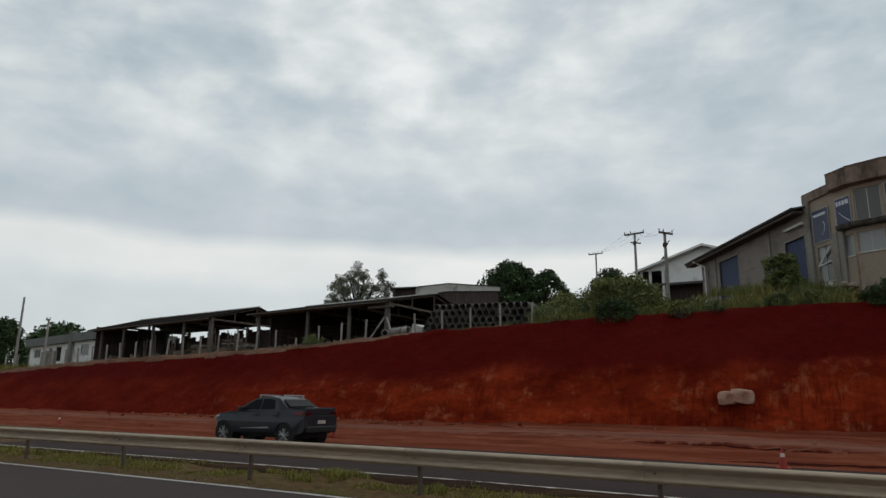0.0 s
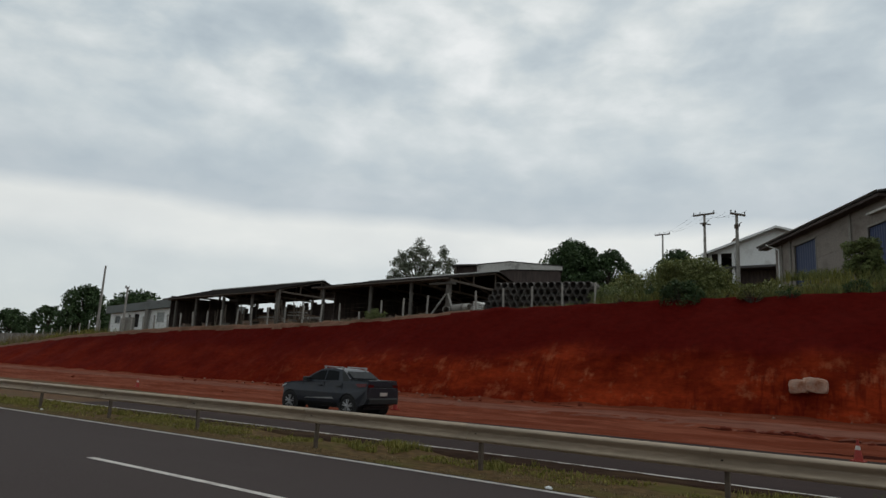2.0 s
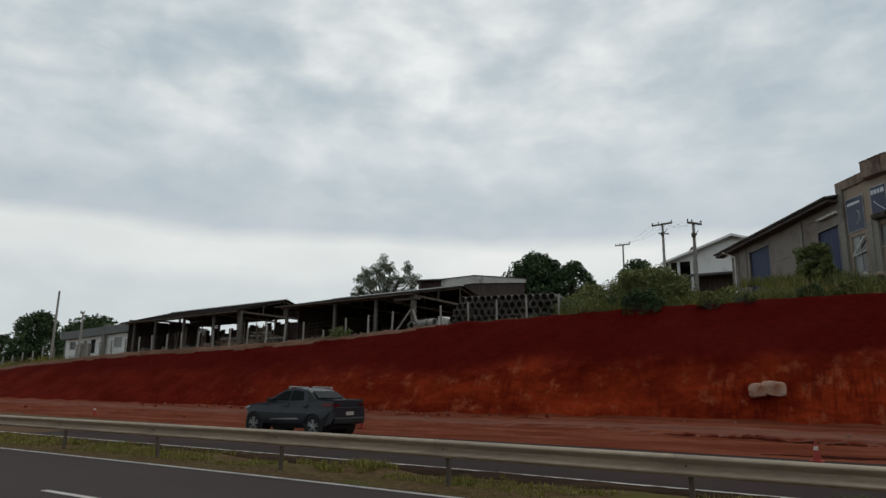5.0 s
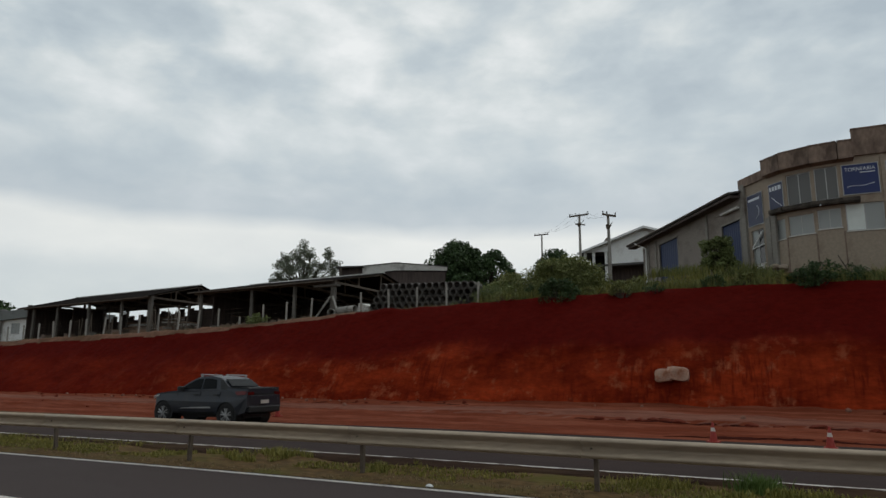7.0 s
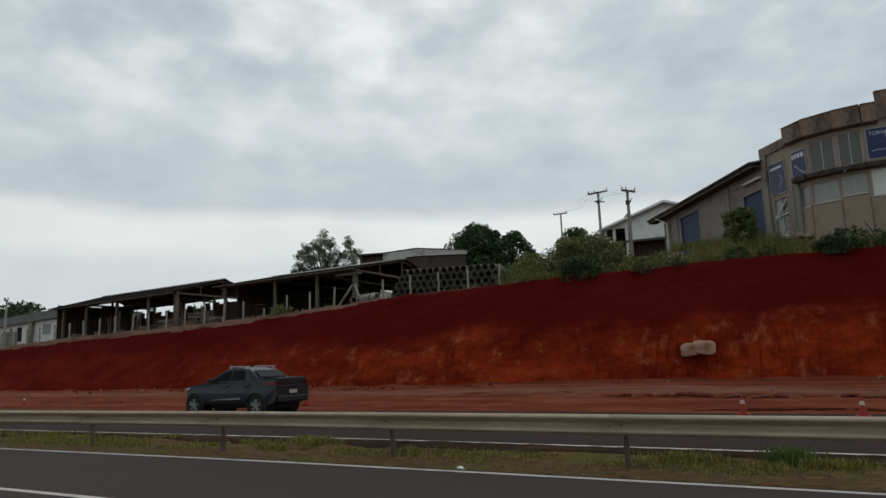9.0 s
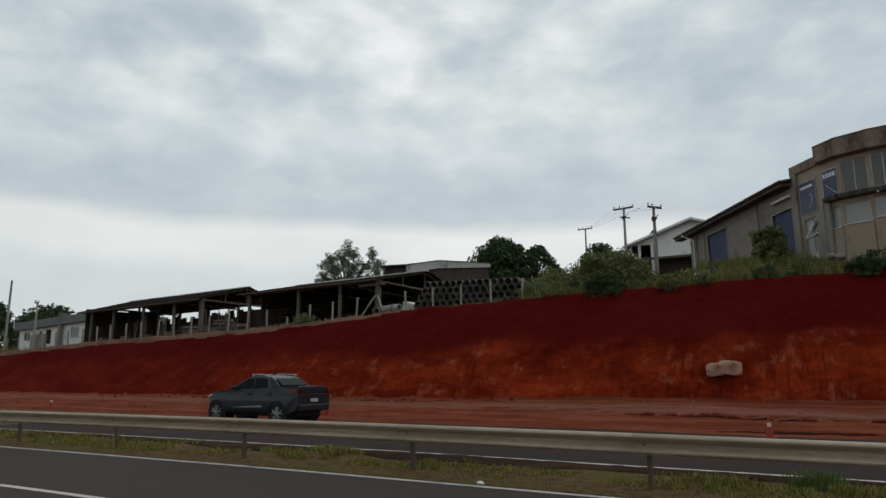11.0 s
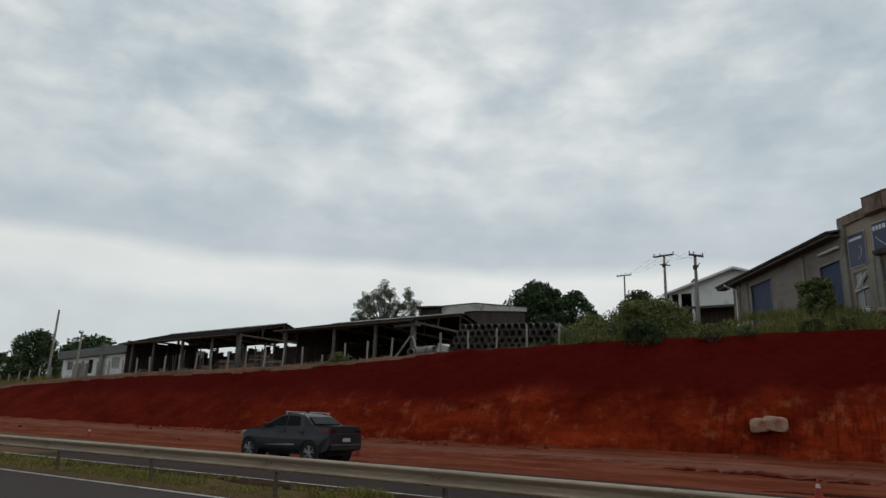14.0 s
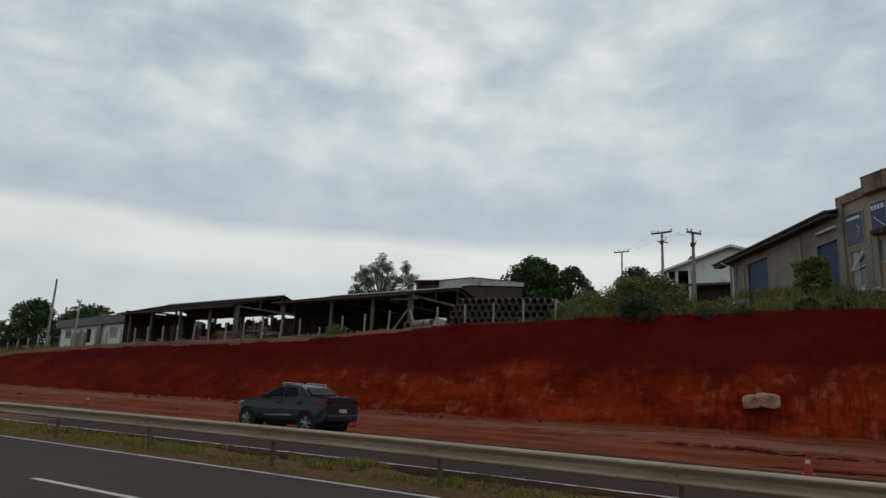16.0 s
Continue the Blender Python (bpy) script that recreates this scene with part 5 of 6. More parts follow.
tree(-41.5, 90, 6.5, 15.1, 5.2, 0.3, LEAF_DARK, 2, "dense dark green rounded tree behind the hall", 110, 110, 0.22)
tree(-35.4, 89, 6.8, 12.9, 3.6, 0.3, LEAF_DARK, 3, "smaller dense dark green tree", 80, 120, 0.2)
tree(-20.6, 70, 8.0, 7.4, 2.7, 0.2, LEAF_DARK, 4, "dark bushy tree beside the utility pole", 70, 150, 0.16)
tree(-25.0, 68, 7.6, 5.2, 3.4, 0.1, LEAF_MID, 14, "pale green scrub tree", 60, 120, 0.15)
tree(-100.5, 50, 2.2, 9.6, 3.7, 0.22, LEAF_DARK, 5, "broad dark green tree at the low end of the bank", 90, 110, 0.2)
tree(-120.5, 70, 2.2, 11.8, 7.0, 0.3, LEAF_DARK, 6, "dark round tree behind the white building", 70, 40, 0.34, squash=0.8)
tree(-200, 90, 1.2, 13.6, 6.0, 0.25, LEAF_DARK, 7, "distant dark tree with sky showing through", 60, 40, 0.4, 0.6)
tree(-226, 91, 1.2, 13.2, 6.5, 0.2, LEAF_DARK, 8, "distant dark rounded tree", 60, 40, 0.4)
tree(-49.6, 74, 5.2, 8.6, 2.6, 0.3, LEAF_DARK, 10, "dark tree top between the two sheds", 30, 50, 0.26)

def shrub(x, y, z0, h, r, mat, seed, label, dens=150, size=0.12, n=22, rounded=False):
    rng = np.random.default_rng(seed)
    t = thing("shrub", label, "shrub", pose(x, y, z0))
    g = Geo()
    cs, rs = [], []
    for k in range(n):
        a = rng.uniform(0, 6.283); rad = r * math.sqrt(rng.random()) * 0.85
        z = h * rng.uniform(0.15, 0.95) * (1 - 0.5 * (rad / r) ** 2)
        if rounded:
            z = h * (0.5 + 0.44 * rng.uniform(-1, 1) * math.sqrt(1 - 0.8 * (rad / r) ** 2))
        c = (math.cos(a) * rad, math.sin(a) * rad * 0.7, z)
        cs.append(c); rs.append(rng.uniform(0.22, 0.42) * min(h, r * 1.4) * 0.6)
        g.tube((c[0] * 0.15, c[1] * 0.15, -0.15), c, 0.03, 0.008, n=4, caps=False)
    part("stem", g, BARK, t, fix=False)
    part("foliage", leaf_geo(cs, rs, dens, size, rng), mat, t, fix=False)
    return t

SCRUB = ((-11.9, 42.2, 2.6, 1.9), (-10.4, 41.6, 2.2, 1.7), (-12.6, 43.5, 2.8, 2.0), (-10.8, 43.0, 2.5, 1.8), (-14.3, 44.5, 2.6, 1.8), (-11.5, 41.2, 1.9, 1.6), (-9.4, 42.2, 1.3, 1.5), (-16.8, 45.8, 2.2, 1.8), (-19.5, 47.5, 2.2, 1.9), (-13.2, 46.5, 3.1, 2.2), (-22.3, 48, 2.4, 2.3), (-7.3, 42.0, 0.9, 1.4), (-5.5, 41.6, 0.8, 1.3))
for i, (x, y, h, r) in enumerate(SCRUB):
    shrub(x, y, plateau(x, y) - 0.05, h * 1.1, r, LEAF_MID, 100 + i, "rank green scrub on the top of the bank", 420, 0.07, 34)
shrub(-2.65, 44.4, plateau(-2.65, 44.4) - 0.1, 2.45, 1.05, LEAF_SHRUB, 130, "tall rounded bushy green shrub by the warehouse wall", 1400, 0.075, 90, True)
shrub(-11.5, 41.3, plateau(-11.5, 41.3) - 0.3, 3.2, 2.0, LEAF_SCRUB, 137, "large rounded olive-green bush at the edge of the bank", 700, 0.07, 110, True)
shrub(-16.6, 41.8, plateau(-16.6, 41.8) - 0.1, 2.0, 1.5, LEAF_SHRUB, 138, "creeping weeds growing over the end of the pipe stack", 420, 0.06, 50)
shrub(-19.0, 41.9, plateau(-19, 41.9) - 0.1, 0.9, 0.9, LEAF_SHRUB, 139, "creeping weeds growing over the end of the pipe stack", 420, 0.06, 24)
shrub(-34.6, 39.3, top_z(-34.6) - 0.25, 1.3, 0.95, LEAF_SHRUB, 131, "small green bush on the edge of the bank", 700, 0.06, 34)
shrub(2.1, 38.9, top_z(2) - 0.4, 1.5, 1.5, LEAF_DARK, 132, "dark green bush hanging over the edge of the bank", 800, 0.07, 34)
shrub(-11.2, 38.8, top_z(-11) - 0.7, 1.9, 1.3, LEAF_DARK, 133, "dark green bush hanging over the edge of the bank", 800, 0.07, 34)
def blades(name, label, spots, mat, seed, lo, hi, width):
    """Tapered grass blades standing at the given (x, y, z) spots."""
    rng = np.random.default_rng(seed)
    P = np.array(spots)
    k = len(P)
    h = rng.uniform(lo, hi, k); a = rng.uniform(0, 6.283, k)
    lean = rng.uniform(0.1, 0.6, k) * h
    b = rng.uniform(0, 6.283, k)
    dx, dy = np.cos(a) * width, np.sin(a) * width
    base = P - np.array([0, 0, 0.03])
    q = np.stack([base + np.stack([dx, dy, 0 * h], 1), base - np.stack([dx, dy, 0 * h], 1),
                  base + np.stack([np.cos(b) * lean * .35 - dx * .7, np.sin(b) * lean * .35 - dy * .7, h * .6], 1),
                  base + np.stack([np.cos(b) * lean * .35 + dx * .7, np.sin(b) * lean * .35 + dy * .7, h * .6], 1),
                  base + np.stack([np.cos(b) * lean, np.sin(b) * lean, h], 1)], 1).reshape(-1, 3)
    g = Geo()
    g.v = [tuple(v) for v in q.tolist()]
    g.f = [f for i in range(k) for f in ((5 * i, 5 * i + 1, 5 * i + 2, 5 * i + 3), (5 * i + 3, 5 * i + 2, 5 * i + 4))]
    return tagged(part(name, g, mat, fix=False), label, "grass", "", "stuff")

def scatter(n, x0, x1, y0, y1, z, seed, freq, cut):
    r = random.Random(seed)
    out = []
    while len(out) < n:
        x, y = r.uniform(x0, x1), r.uniform(y0, y1)
        if noise.fractal((x * freq, y * freq * 1.6, seed), 1.0, 2.0, 3) > cut:
            out.append((x, y, z(x, y)))
    return out

blades("median_grass", "patchy green grass in the median", scatter(30000, -75, 8, 10.1, 11.0, verge_z, 21, 0.38, 0.04), GRASS, 1, 0.02, 0.10, 0.014)
blades("median_grass", "thicker green grass at the low end of the median", scatter(16000, -75, -13, 9.9, 12.2, verge_z, 28, 0.3, -0.15), GRASS, 8, 0.03, 0.12, 0.016)
blades("median_weeds", "taller weed tufts in the median", scatter(4000, -40, 8, 10.4, 11.2, verge_z, 29, 0.9, 0.36), GRASS, 9, 0.06, 0.18, 0.013)
blades("dry_grass", "dry straw-coloured grass edging the median", scatter(15000, -60, 8, 9.5, 10.6, verge_z, 22, 0.5, -0.05), DRY_GRASS, 2, 0.02, 0.07, 0.012)
def tuft_spots(cx, cy, r, n, seed):
    q = random.Random(seed)
    return [(x, y, verge_z(x, y)) for x, y in ((q.gauss(cx, r), q.gauss(cy, r * 0.6)) for _ in range(n))]

blades("weed_tuft", "lush green weed tuft in the median", tuft_spots(-0.3, 11.1, 0.16, 700, 51), LEAF_WEED, 51, 0.08, 0.32, 0.010)
blades("weed_tuft", "lush green weed tuft in the median", tuft_spots(-1.7, 10.9, 0.30, 700, 52), GRASS, 52, 0.04, 0.16, 0.010)
blades("weed_tuft", "low green weed tuft in the median", tuft_spots(-9.0, 11.2, 0.25, 700, 53), GRASS, 53, 0.06, 0.20, 0.010)
def lip_z(x, y): return top_z(x) if y < 40.9 else plateau(x, y)
blades("bank_grass", "tall rank grass along the top of the bank", scatter(20000, -16, 16, 39.0, 44.5, lip_z, 23, 0.45, 0.0), LEAF_MID, 3, 0.2, 0.75, 0.02)
blades("scrub_grass", "rank waist-high grass among the scrub", scatter(18000, -15.5, -9.0, 40.5, 45, lip_z, 27, 0.35, -0.1), LEAF_MID, 7, 0.4, 1.3, 0.022)
blades("bank_grass", "straw-tipped grass along the top of the bank", scatter(9000, -17, 20, 39.0, 43.5, lip_z, 24, 0.4, 0.0), GRASS, 4, 0.15, 0.8, 0.018)
blades("yard_grass", "thin dry grass along the fence", scatter(9000, -80, -16, 39.2, 42.0, lip_z, 25, 0.4, 0.05), DRY_GRASS, 5, 0.08, 0.3, 0.015)
blades("yard_grass", "tall dry weeds at the low end of the bank", scatter(12000, -135, -84, 39.0, 50.0, lip_z, 30, 0.2, -0.1), DRY_GRASS, 10, 0.5, 1.5, 0.03)
blades("yard_grass", "weedy grass at the low end of the bank", scatter(9000, -125, -74, 38.8, 46.0, lip_z, 26, 0.25, -0.05), GRASS, 6, 0.2, 0.8, 0.03)

# ---------------------------------------------------------------- boulder, stones, cones
def rock_geo(r, seed, sx=1.0, sy=1.0, sz=1.0):
    bm = bmesh.new()
    bmesh.ops.create_icosphere(bm, subdivisions=3, radius=r)
    for v in bm.verts:
        n = noise.fractal(v.co / r * 0.9 + Vector((seed, 0, 0)), 1.0, 2.0, 3)
        v.co *= 1 + 0.35 * n
        v.co = Vector((round(v.co.x / r * 3.2) / 3.2 * r * .35 + v.co.x * .65, v.co.y, round(v.co.z / r * 2.6) / 2.6 * r * .4 + v.co.z * .6))
        v.co.x *= sx; v.co.y *= sy; v.co.z *= sz
    g = Geo()
    g.v = [tuple(v.co) for v in bm.verts]; g.f = [tuple(v.index for v in f.verts) for f in bm.faces]
    bm.free()
    return g

def block_rock(sx, sy, sz, seed):
    """An angular split block with chipped edges."""
    bm = bmesh.new()
    bmesh.ops.create_cube(bm, size=1.0)
    bmesh.ops.subdivide_edges(bm, edges=bm.edges[:], cuts=5, use_grid_fill=True)
    for v in bm.verts:
        c = v.co.copy()
        r = max(0.0, (abs(c.x) * abs(c.z) * 4 - 0.55)) + max(0.0, abs(c.y) * abs(c.z) * 4 - 0.6)
        v.co = c * (1 - 0.16 * r) + Vector((noise.noise(c * 2.5 + Vector((seed, 0, 0))), noise.noise(c * 2.5 + Vector((0, seed, 0))), noise.noise(c * 2.5 + Vector((0, 0, seed))))) * 0.075
        v.co.z += 0.12 * c.x * math.sin(seed)
        v.co.x *= sx; v.co.y *= sy; v.co.z *= sz
    g = Geo()
    bm.verts.index_update()
    g.v = [tuple(v.co) for v in bm.verts]; g.f = [tuple(v.index for v in f.verts) for f in bm.faces]
    bm.free()
    return g

for x, z, r, sx, sd in ((-4.78, 1.78, 0.60, 0.70, 1.0), (-4.12, 1.86, 0.62, 0.88, 5.0)):
    ob = tagged(part("boulder", block_rock(sx, 0.8, r, sd), ROCK), "pale boulder stuck in the face of the red bank", "boulder", "boulders in the bank")
    ob.location = (x, 33.75, z)

DIRT_STONE = material("dusty_stone", (0.22, 0.11, 0.08), 0.95, grain=6, vary=0.3, stain=2.0, bump=0.4, spec=0.1)
rs = random.Random(17)
for k in range(60):
    x, y = (rs.uniform(-46, -20) if k % 2 else rs.uniform(-50, 8)), (rs.uniform(31.6, 33.4) if k % 5 else rs.uniform(22, 31))
    r = rs.uniform(0.04, 0.11)
    ob = tagged(part("stone", rock_geo(r, k * 1.3), DIRT_STONE if k % 3 == 0 else BANK_CLOD), "small stone or clod lying on the dirt shoulder", "stone", "stones on the shoulder")
    ob.location = (x, y, shoulder_z(x, y) + r * 0.35)
ob = tagged(part("litter", rock_geo(0.04, 3.3, 1.5, 0.8, 0.6), WHITE), "crumpled white litter beside the edge line", "litter")
ob.location = (-4.8, 9.53, 0.03)
ob = tagged(part("litter", rock_geo(0.04, 9.3, 1.5, 0.8, 0.6), WHITE), "crumpled white litter beside the edge line", "litter")
ob.location = (-21.0, 9.6, 0.04)

def cone(x, y):
    z = shoulder_z(x, y) if y > 20.1 else grade(x) + 0.002
    t = thing("traffic_cone", "orange-red traffic cone with a white band on the dirt shoulder", "traffic cone", pose(x, y, z, 0, 0, rs.uniform(-20, 20)), "traffic cones")
    part("base", Geo().box(-0.2, 0.2, -0.2, 0.2, 0.0, 0.045), CONE_RED, t)
    t.scale = (0.75, 0.75, 0.70)
    R = lambda h: 0.15 - 0.125 * h / 0.75
    for a, b, mat, nm in ((0.045, 0.40, CONE_RED, "lower_body"), (0.40, 0.535, CONE_WHITE, "band"), (0.535, 0.75, CONE_RED, "tip")):
        part(nm, Geo().tube((0, 0, a), (0, 0, b), R(a), R(b), n=14, caps=(b > 0.7)), mat, t)
for x, y in ((-1.6, 19.75), (1.08, 19.4), (-18.0, 22.0), (-36.9, 21.9)):
    cone(x, y)

# more growth spilling over the edge
re_ = random.Random(77)
for k in range(16):
    x = -15 + 1.95 * k + re_.uniform(-.7, .7)
    yy = re_.uniform(38.2, 40.2)
    shrub(x, yy, top_z(x) - 0.1 - 0.75 * max(0.0, 38.7 - yy), re_.uniform(0.5, 1.2), re_.uniform(0.7, 1.5), re_.choice((LEAF_MID, LEAF_MID, LEAF_DARK)), 200 + k, "rank weeds spilling over the edge of the bank", 1300, 0.055, 22)

# ---------------------------------------------------------------- dark pickup on the far carriageway
CAR_GLASS = material("tinted_car_glass", (0.008, 0.009, 0.010), 0.2, grain=3, vary=0.1, bump=0.0, spec=0.06)

def pickup():
    """Double-cab pickup facing down the road; x runs back from the front axle, y across, z up."""
    paint = material("slate_car_paint", (0.021, 0.025, 0.034), 0.28, 0.1, grain=2, vary=0.04, stain=0.8, stain_col=(0.040, 0.036, 0.036), bump=0.0, stain_at=(0.5, 0.85))
    black = material("black_plastic_trim", (0.012, 0.012, 0.012), 0.6, grain=20, vary=0.1, bump=0.02)
    rubber = material("tyre_rubber", (0.014, 0.013, 0.013), 0.85, grain=20, vary=0.2, bump=0.05)
    alloy = material("alloy_rim", (0.34, 0.34, 0.34), 0.4, 0.5, grain=10, vary=0.05, bump=0.0)
    silver = material("silver_trim", (0.42, 0.42, 0.42), 0.35, 0.4, grain=10, vary=0.05, bump=0.0)
    red = material("tail_lamp_red", (0.10, 0.008, 0.008), 0.2, grain=5, vary=0.1, bump=0.0)
    t = thing("pickup_truck", "dark slate-grey double-cab pickup truck on the far carriageway", "pickup truck", pose(-19.93, 18.92, grade(-18.5) + 0.004))
    R, WB, hw = 0.345, 2.98, 0.92
    def arch(c, r=0.43, n=12):
        return [(c - r * math.cos(math.pi * k / n), 0.36 + r * math.sin(math.pi * k / n)) for k in range(n + 1)]
    outline = [(-0.80, 0.36), (-0.46, 0.32)] + arch(0) + arch(WB) + [(WB + 0.5, 0.36), (WB + 0.80, 0.46), (WB + 0.87, 0.62), (WB + 0.84, 0.95), (WB + 0.83, 1.25), (2.92, 1.25),
               (2.92, 1.19), (1.9, 1.17), (0.55, 1.13), (0.1, 1.09), (-0.42, 1.01), (-0.70, 0.90), (-0.82, 0.74), (-0.86, 0.55)]
    def loft(profile, half, ys):
        """Side profile repeated across the width, each row drawn in by shape(x, z)."""
        g = Geo()
        n = len(profile)
        for f in ys:
            g.v += [(*half(x, z, f),) for x, z in profile]
        for r in range(len(ys) - 1):
            g.f += [(r * n + k, r * n + (k + 1) % n, (r + 1) * n + (k + 1) % n, (r + 1) * n + k) for k in range(n)]
        g.f += [tuple(range(n - 1, -1, -1)), tuple((len(ys) - 1) * n + k for k in range(n))]
        return g
    def width(x, z):
        w = hw - 0.10 * max(0.0, (z - 0.75) / 0.5) ** 2 - 0.07 * max(0.0, (0.6 - z) / 0.3) ** 2
        return w - 0.30 * max(0.0, (-0.25 - x) / 0.6) ** 2 - 0.06 * max(0.0, (x - 3.4) / 0.5) ** 2
    def body_at(x, z, f):
        pull = 0.16 * max(0.0, abs(f) - 0.5) ** 2 * 4 if x < -0.5 else 0.0
        return (x + pull, f * width(x, z), z)
    # side panels stand as a second, finer skin of strips so the flanks curve
    part("body", loft(outline, body_at, (-1, -0.93, -0.5, 0, 0.5, 0.93, 1)), paint, t, bevel=0.03)
    def flank(s, pts, mat, name, out=0.006, lab=""):
        q = [Vector((x, s * (width(x, z) + out), z)) for x, z in pts]
        return part(name, Geo().slab(q, (0, -s * 0.03, 0)), mat, t, lab)
    for s in (-1, 1):
        for c in (0.0, WB):
            wy = s * (hw - 0.13)
            part("wheel_arch", Geo().tube((c, s * (hw - 0.5), 0.37), (c, s * (hw - 0.04), 0.37), 0.45, n=24), black, t, "black wheel arch lining")
            w = part("wheel", Geo().tube((c, wy - 0.11, R), (c, wy + 0.11, R), R, n=32), rubber, t, bevel=0.03)
            part("rim", Geo().tube((c, wy + s * 0.09, R), (c, wy + s * 0.114, R), 0.245, 0.225, n=24), black, w)
            part("rim_edge", Geo().tube((c, wy + s * 0.10, R), (c, wy + s * 0.116, R), 0.25, 0.25, n=24, caps=False), alloy, w)
            for k in range(10):
                a = (k // 2) * 2 * math.pi / 5 + 0.3 + (0.22 if k % 2 else -0.22)
                part("spoke", Geo().tube((c, wy + s * 0.115, R), (c + 0.235 * math.cos(a), wy + s * 0.115, R + 0.235 * math.sin(a)), 0.022, 0.024, n=5), alloy, w)
            part("hub", Geo().tube((c, wy + s * 0.10, R), (c, wy + s * 0.135, R), 0.06, 0.05, n=12), alloy, w)
        flank(s, [(0.50, 0.36), (2.46, 0.36), (2.46, 0.44), (0.50, 0.42)], black, "sill", 0.012)
        # silver strip imitates the sky reflection along the lower door crease
        flank(s, [(0.78, 0.52), (2.30, 0.56), (2.22, 0.62), (0.95, 0.55)], silver, "door_reflection", 0.010, "pale strip standing in for the reflection on the lower door")
        for x in (0.62, 1.72, 2.62):
            flank(s, [(x, 0.46), (x + 0.014, 0.46), (x + 0.014, 1.12), (x, 1.12)], black, "door_gap", 0.003)
        for x in (1.42, 2.36):
            flank(s, [(x, 0.99), (x + 0.2, 0.99), (x + 0.2, 1.03), (x, 1.03)], black, "door_handle", 0.02)
        flank(s, [(-0.60, 0.82), (-0.28, 0.93), (-0.22, 0.99), (-0.52, 0.94)], silver, "headlamp", 0.008, "slim pale headlamp")
        flank(s, [(3.42, 1.02), (3.76, 1.04), (3.78, 1.16), (3.30, 1.14)], red, "tail_lamp", 0.008, "dark red wraparound tail lamp")
        part("tail_lamp", Geo().box(WB + 0.82, WB + 0.86, min(s * 0.52, s * 0.82), max(s * 0.52, s * 0.82), 1.03, 1.13), red, t, "dark red wraparound tail lamp")
        part("bed_rail", Geo().box(2.95, WB + 0.82, s * 0.79 - 0.035, s * 0.79 + 0.035, 1.252, 1.285), black, t)
        m = part("mirror", Geo().box(0.80, 0.97, s * 0.98 - 0.10, s * 0.98 + 0.10, 1.14, 1.29), black, t, bevel=0.03)
    # cab with raked screen and sloping rear
    cabp = [(0.50, 1.10), (0.62, 1.18), (1.02, 1.42), (1.34, 1.57), (1.62, 1.635), (2.05, 1.645), (2.42, 1.60), (2.60, 1.52), (3.02, 1.24), (3.02, 1.12)]
    zb, zt = 1.12, 1.645
    def cab_half(z): return 0.855 - 0.20 * max(0.0, (z - zb) / (zt - zb))
    cab = part("cab", loft(cabp, lambda x, z, f: (x, f * cab_half(z), z + (0.02 * (1 - f * f) if z > 1.5 else 0)), (-1, -0.5, 0, 0.5, 1)), paint, t, bevel=0.035)
    def pane(s, pts, name, mat, out=0.006, lab=""):
        q = [Vector((x, s * (cab_half(z) + out), z)) for x, z in pts]
        part(name, Geo().slab(q, (0, s * 0.005, 0)), mat, cab, lab)
    for s in (-1, 1):
        pane(s, [(0.80, 1.20), (1.68, 1.20), (1.68, 1.56), (1.40, 1.535), (1.10, 1.40)], "side_window", CAR_GLASS)
        pane(s, [(1.74, 1.20), (2.40, 1.23), (2.30, 1.53), (2.00, 1.565), (1.74, 1.565)], "side_window", CAR_GLASS)
        pane(s, [(2.62, 1.20), (2.98, 1.20), (2.98, 1.26), (2.58, 1.54), (2.44, 1.58)], "rear_pillar", black, 0.004, "black rear pillar panel")
        part("roof_rail", Geo().tube((1.45, s * 0.62, 1.70), (2.45, s * 0.62, 1.68), 0.022, n=6).box(1.47, 1.55, s * 0.62 - 0.02, s * 0.62 + 0.02, 1.60, 1.70).box(2.35, 2.43, s * 0.62 - 0.02, s * 0.62 + 0.02, 1.57, 1.68), silver, cab, "silver roof rail")
    g = Geo().slab([(2.62, -0.60, 1.535), (2.62, 0.60, 1.535), (2.97, 0.68, 1.30), (2.97, -0.68, 1.30)], (0.02, 0, 0.022))
    part("rear_window", g, CAR_GLASS, cab, "near-black rear glass")
    part("windscreen", Geo().slab([(0.66, -0.74, 1.22), (0.66, 0.74, 1.22), (1.32, 0.60, 1.58), (1.32, -0.60, 1.58)], (-0.012, 0, 0.02)), CAR_GLASS, cab)
    part("bed_cover", Geo().box(2.98, WB + 0.78, -0.74, 0.74, 1.255, 1.275), black, t, "soft black bed cover", bevel=0.008)
    part("tailgate", Geo().box(WB + 0.80, WB + 0.865, -0.72, 0.72, 0.70, 1.02), paint, t, bevel=0.02)
    part("tailgate_strip", Geo().box(WB + 0.86, WB + 0.885, -0.5, 0.5, 1.04, 1.08), black, t)
    part("plate", Geo().box(WB + 0.89, WB + 0.905, -0.2, 0.2, 0.74, 0.86), CONE_WHITE, t, "blank pale number plate")
    part("rear_bumper", Geo().box(WB + 0.70, WB + 0.93, -0.80, 0.80, 0.44, 0.66), black, t, bevel=0.04)
    part("front_bumper", Geo().box(-0.86, -0.6, -0.52, 0.52, 0.34, 0.60), black, t, bevel=0.04)
    part("underbody", Geo().box(-0.5, WB + 0.5, -0.6, 0.6, 0.24, 0.40), black, t)
pickup()

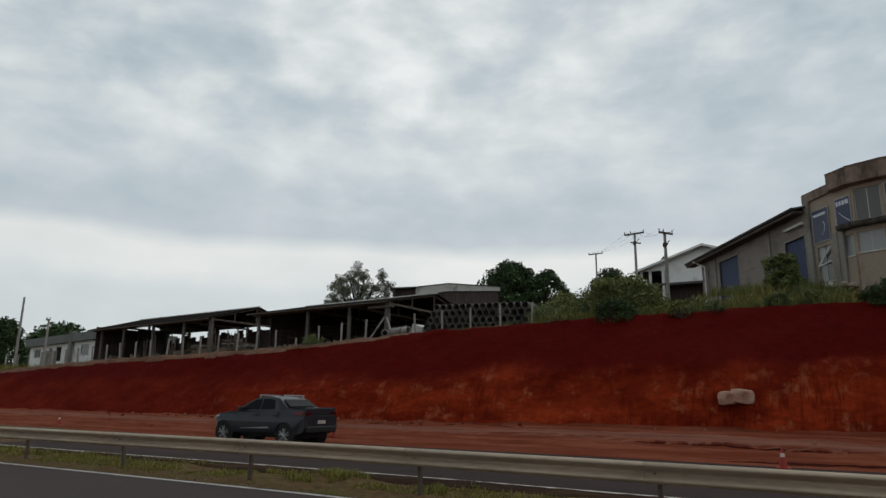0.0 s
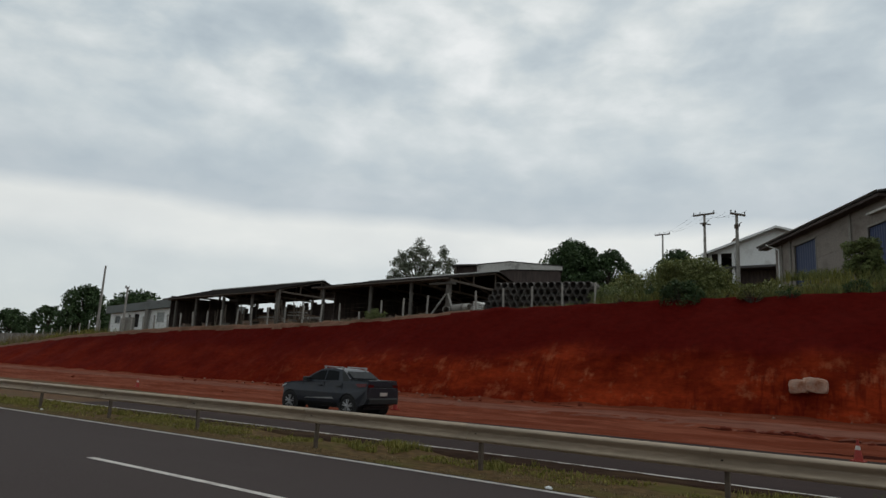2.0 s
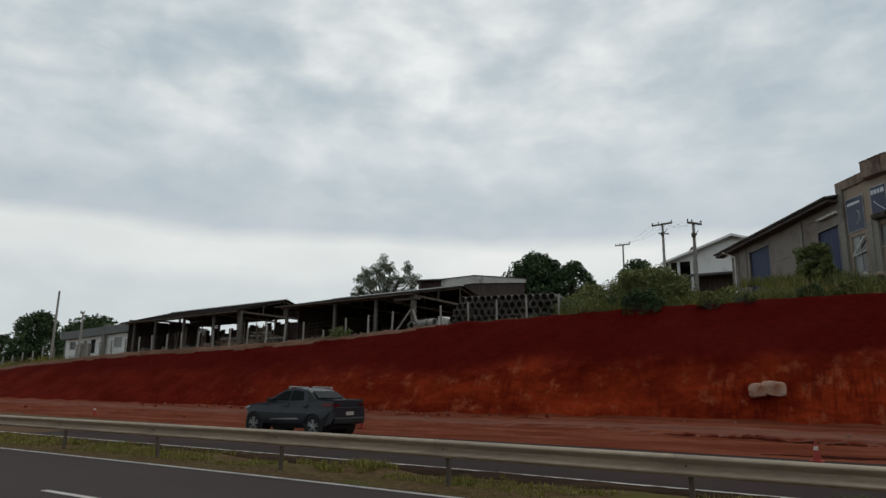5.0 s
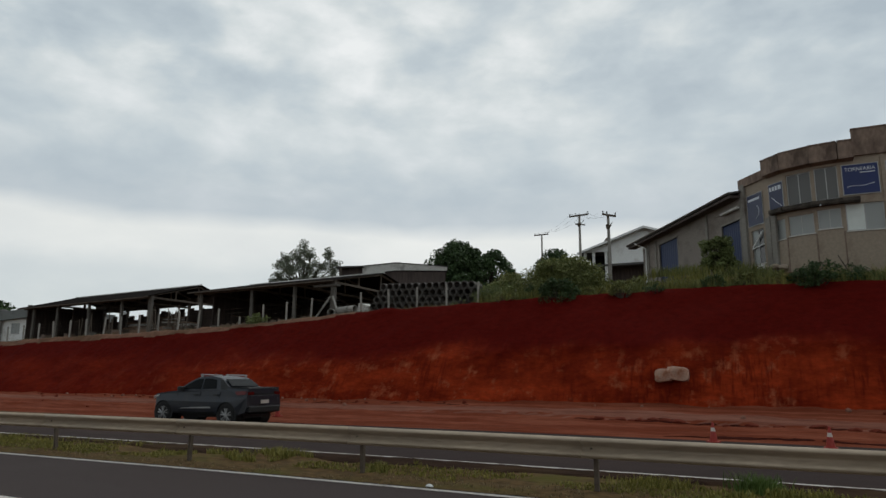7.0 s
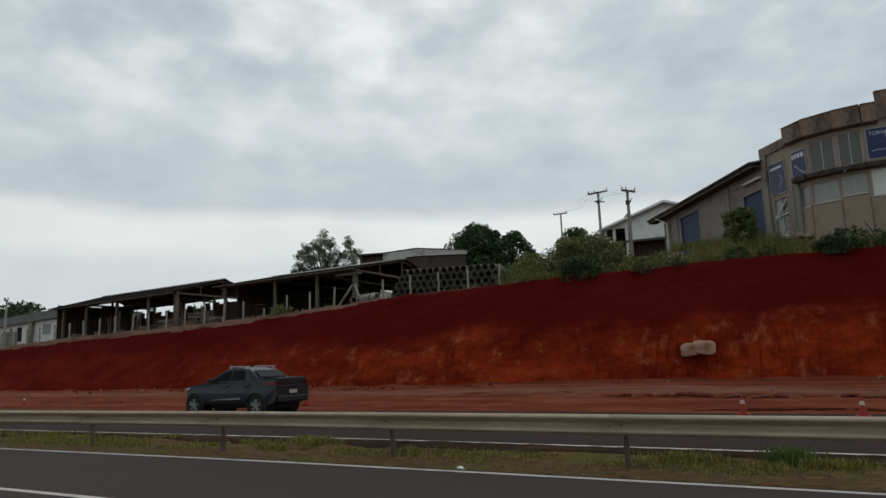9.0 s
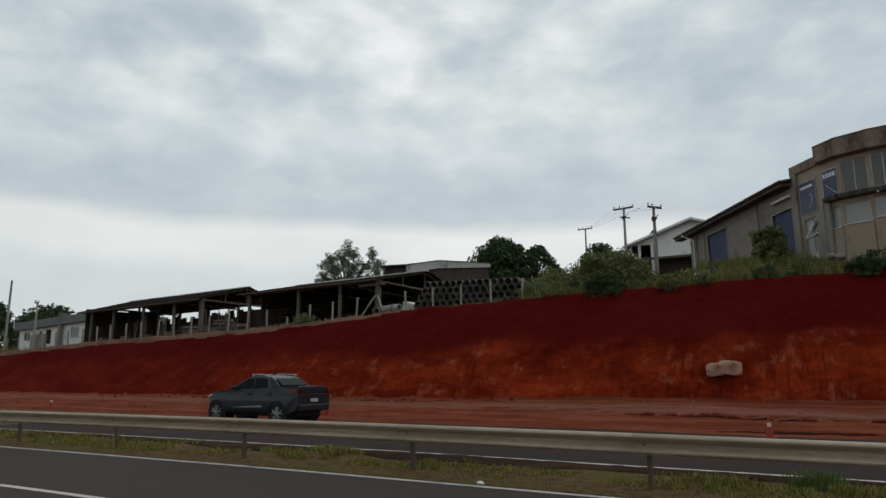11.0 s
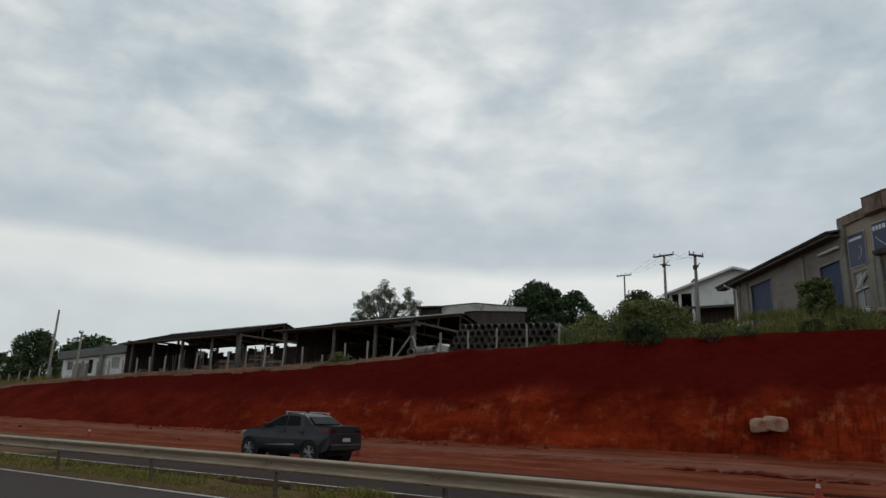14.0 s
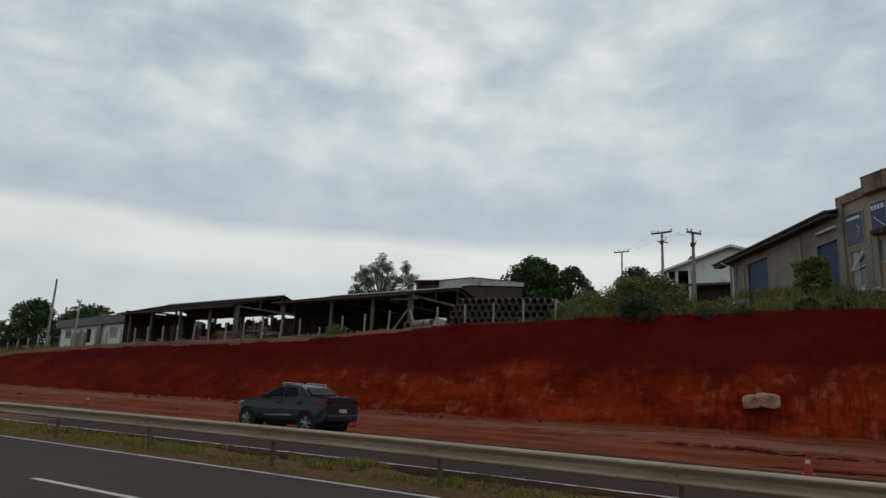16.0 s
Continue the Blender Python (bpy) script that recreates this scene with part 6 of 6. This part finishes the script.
# clods along the crumbling edge of the track
rc = random.Random(91)
for k in range(26):
    x = rc.uniform(-7, 4)
    y = lip_y(x) - rc.uniform(0.0, 0.35)
    r = rc.uniform(0.06, 0.17)
    ob = tagged(part("clod", rock_geo(r, 50 + k * 0.7, 1.5, 1.0, 0.6), BANK_CLOD), "dark red clod broken from the edge of the track", "clod", "clods along the track")
    ob.location = (x, y, shoulder_z(x, y) + r * 0.2)

# pallets of concrete blocks in the yard before the long shed
def block_pallet(x, y, seed):
    r = random.Random(seed)
    t = thing("block_pallet", "wooden pallet with pale concrete blocks in the yard", "block pallet", pose(x, y, plateau(x, y) - 0.03, 0, 0, r.uniform(-25, 25)), "block pallets")
    part("pallet", Geo().box(-0.6, 0.6, -0.5, 0.5, 0.0, 0.12), OLD_WOOD, t)
    for i in range(3):
        for k in range(r.randint(1, 4)):
            part("block", Geo().box(-0.58 + 0.4 * i, -0.2 + 0.4 * i, -0.42, 0.42, 0.12 + 0.2 * k, 0.31 + 0.2 * k), r.choice((STUB, COLUMN, RAW_WOOD)), t)

for k, x in enumerate((-64.4, -61.9, -59.6, -57.9, -55.4, -53.9, -51.6, -49.4, -47.4, -45.2, -43.4)):
    block_pallet(x, 43.0 + 0.9 * (k % 3), 300 + k)

# dead stick and rubble by the office wall
stick = thing("dead_branch", "bare dead branch leaning by the office wall", "branch", pose(3.4, 41.9, plateau(3.4, 41.9)))
part("limb", Geo().tube((0.7, 0, 0), (0.1, 0.1, 1.3), 0.04, 0.02, n=5).tube((0.4, 0.05, 0.6), (0.65, 0.1, 1.1), 0.02, 0.01, n=4), BARK, stick)
for k in range(9):
    r = 0.12 + 0.1 * rc.random()
    x = -0.6 + 1.6 * rc.random()
    y = 43.3 + 0.5 * rc.random()
    ob = tagged(part("rubble", rock_geo(r, 80 + k, 1.2, 1, 0.8), FIBRE_LIGHT if k % 2 else TAN), "lump of pale building rubble by the office corner", "rubble", "rubble by the office")
    ob.location = (x, y, plateau(x, y) + r * 0.5)
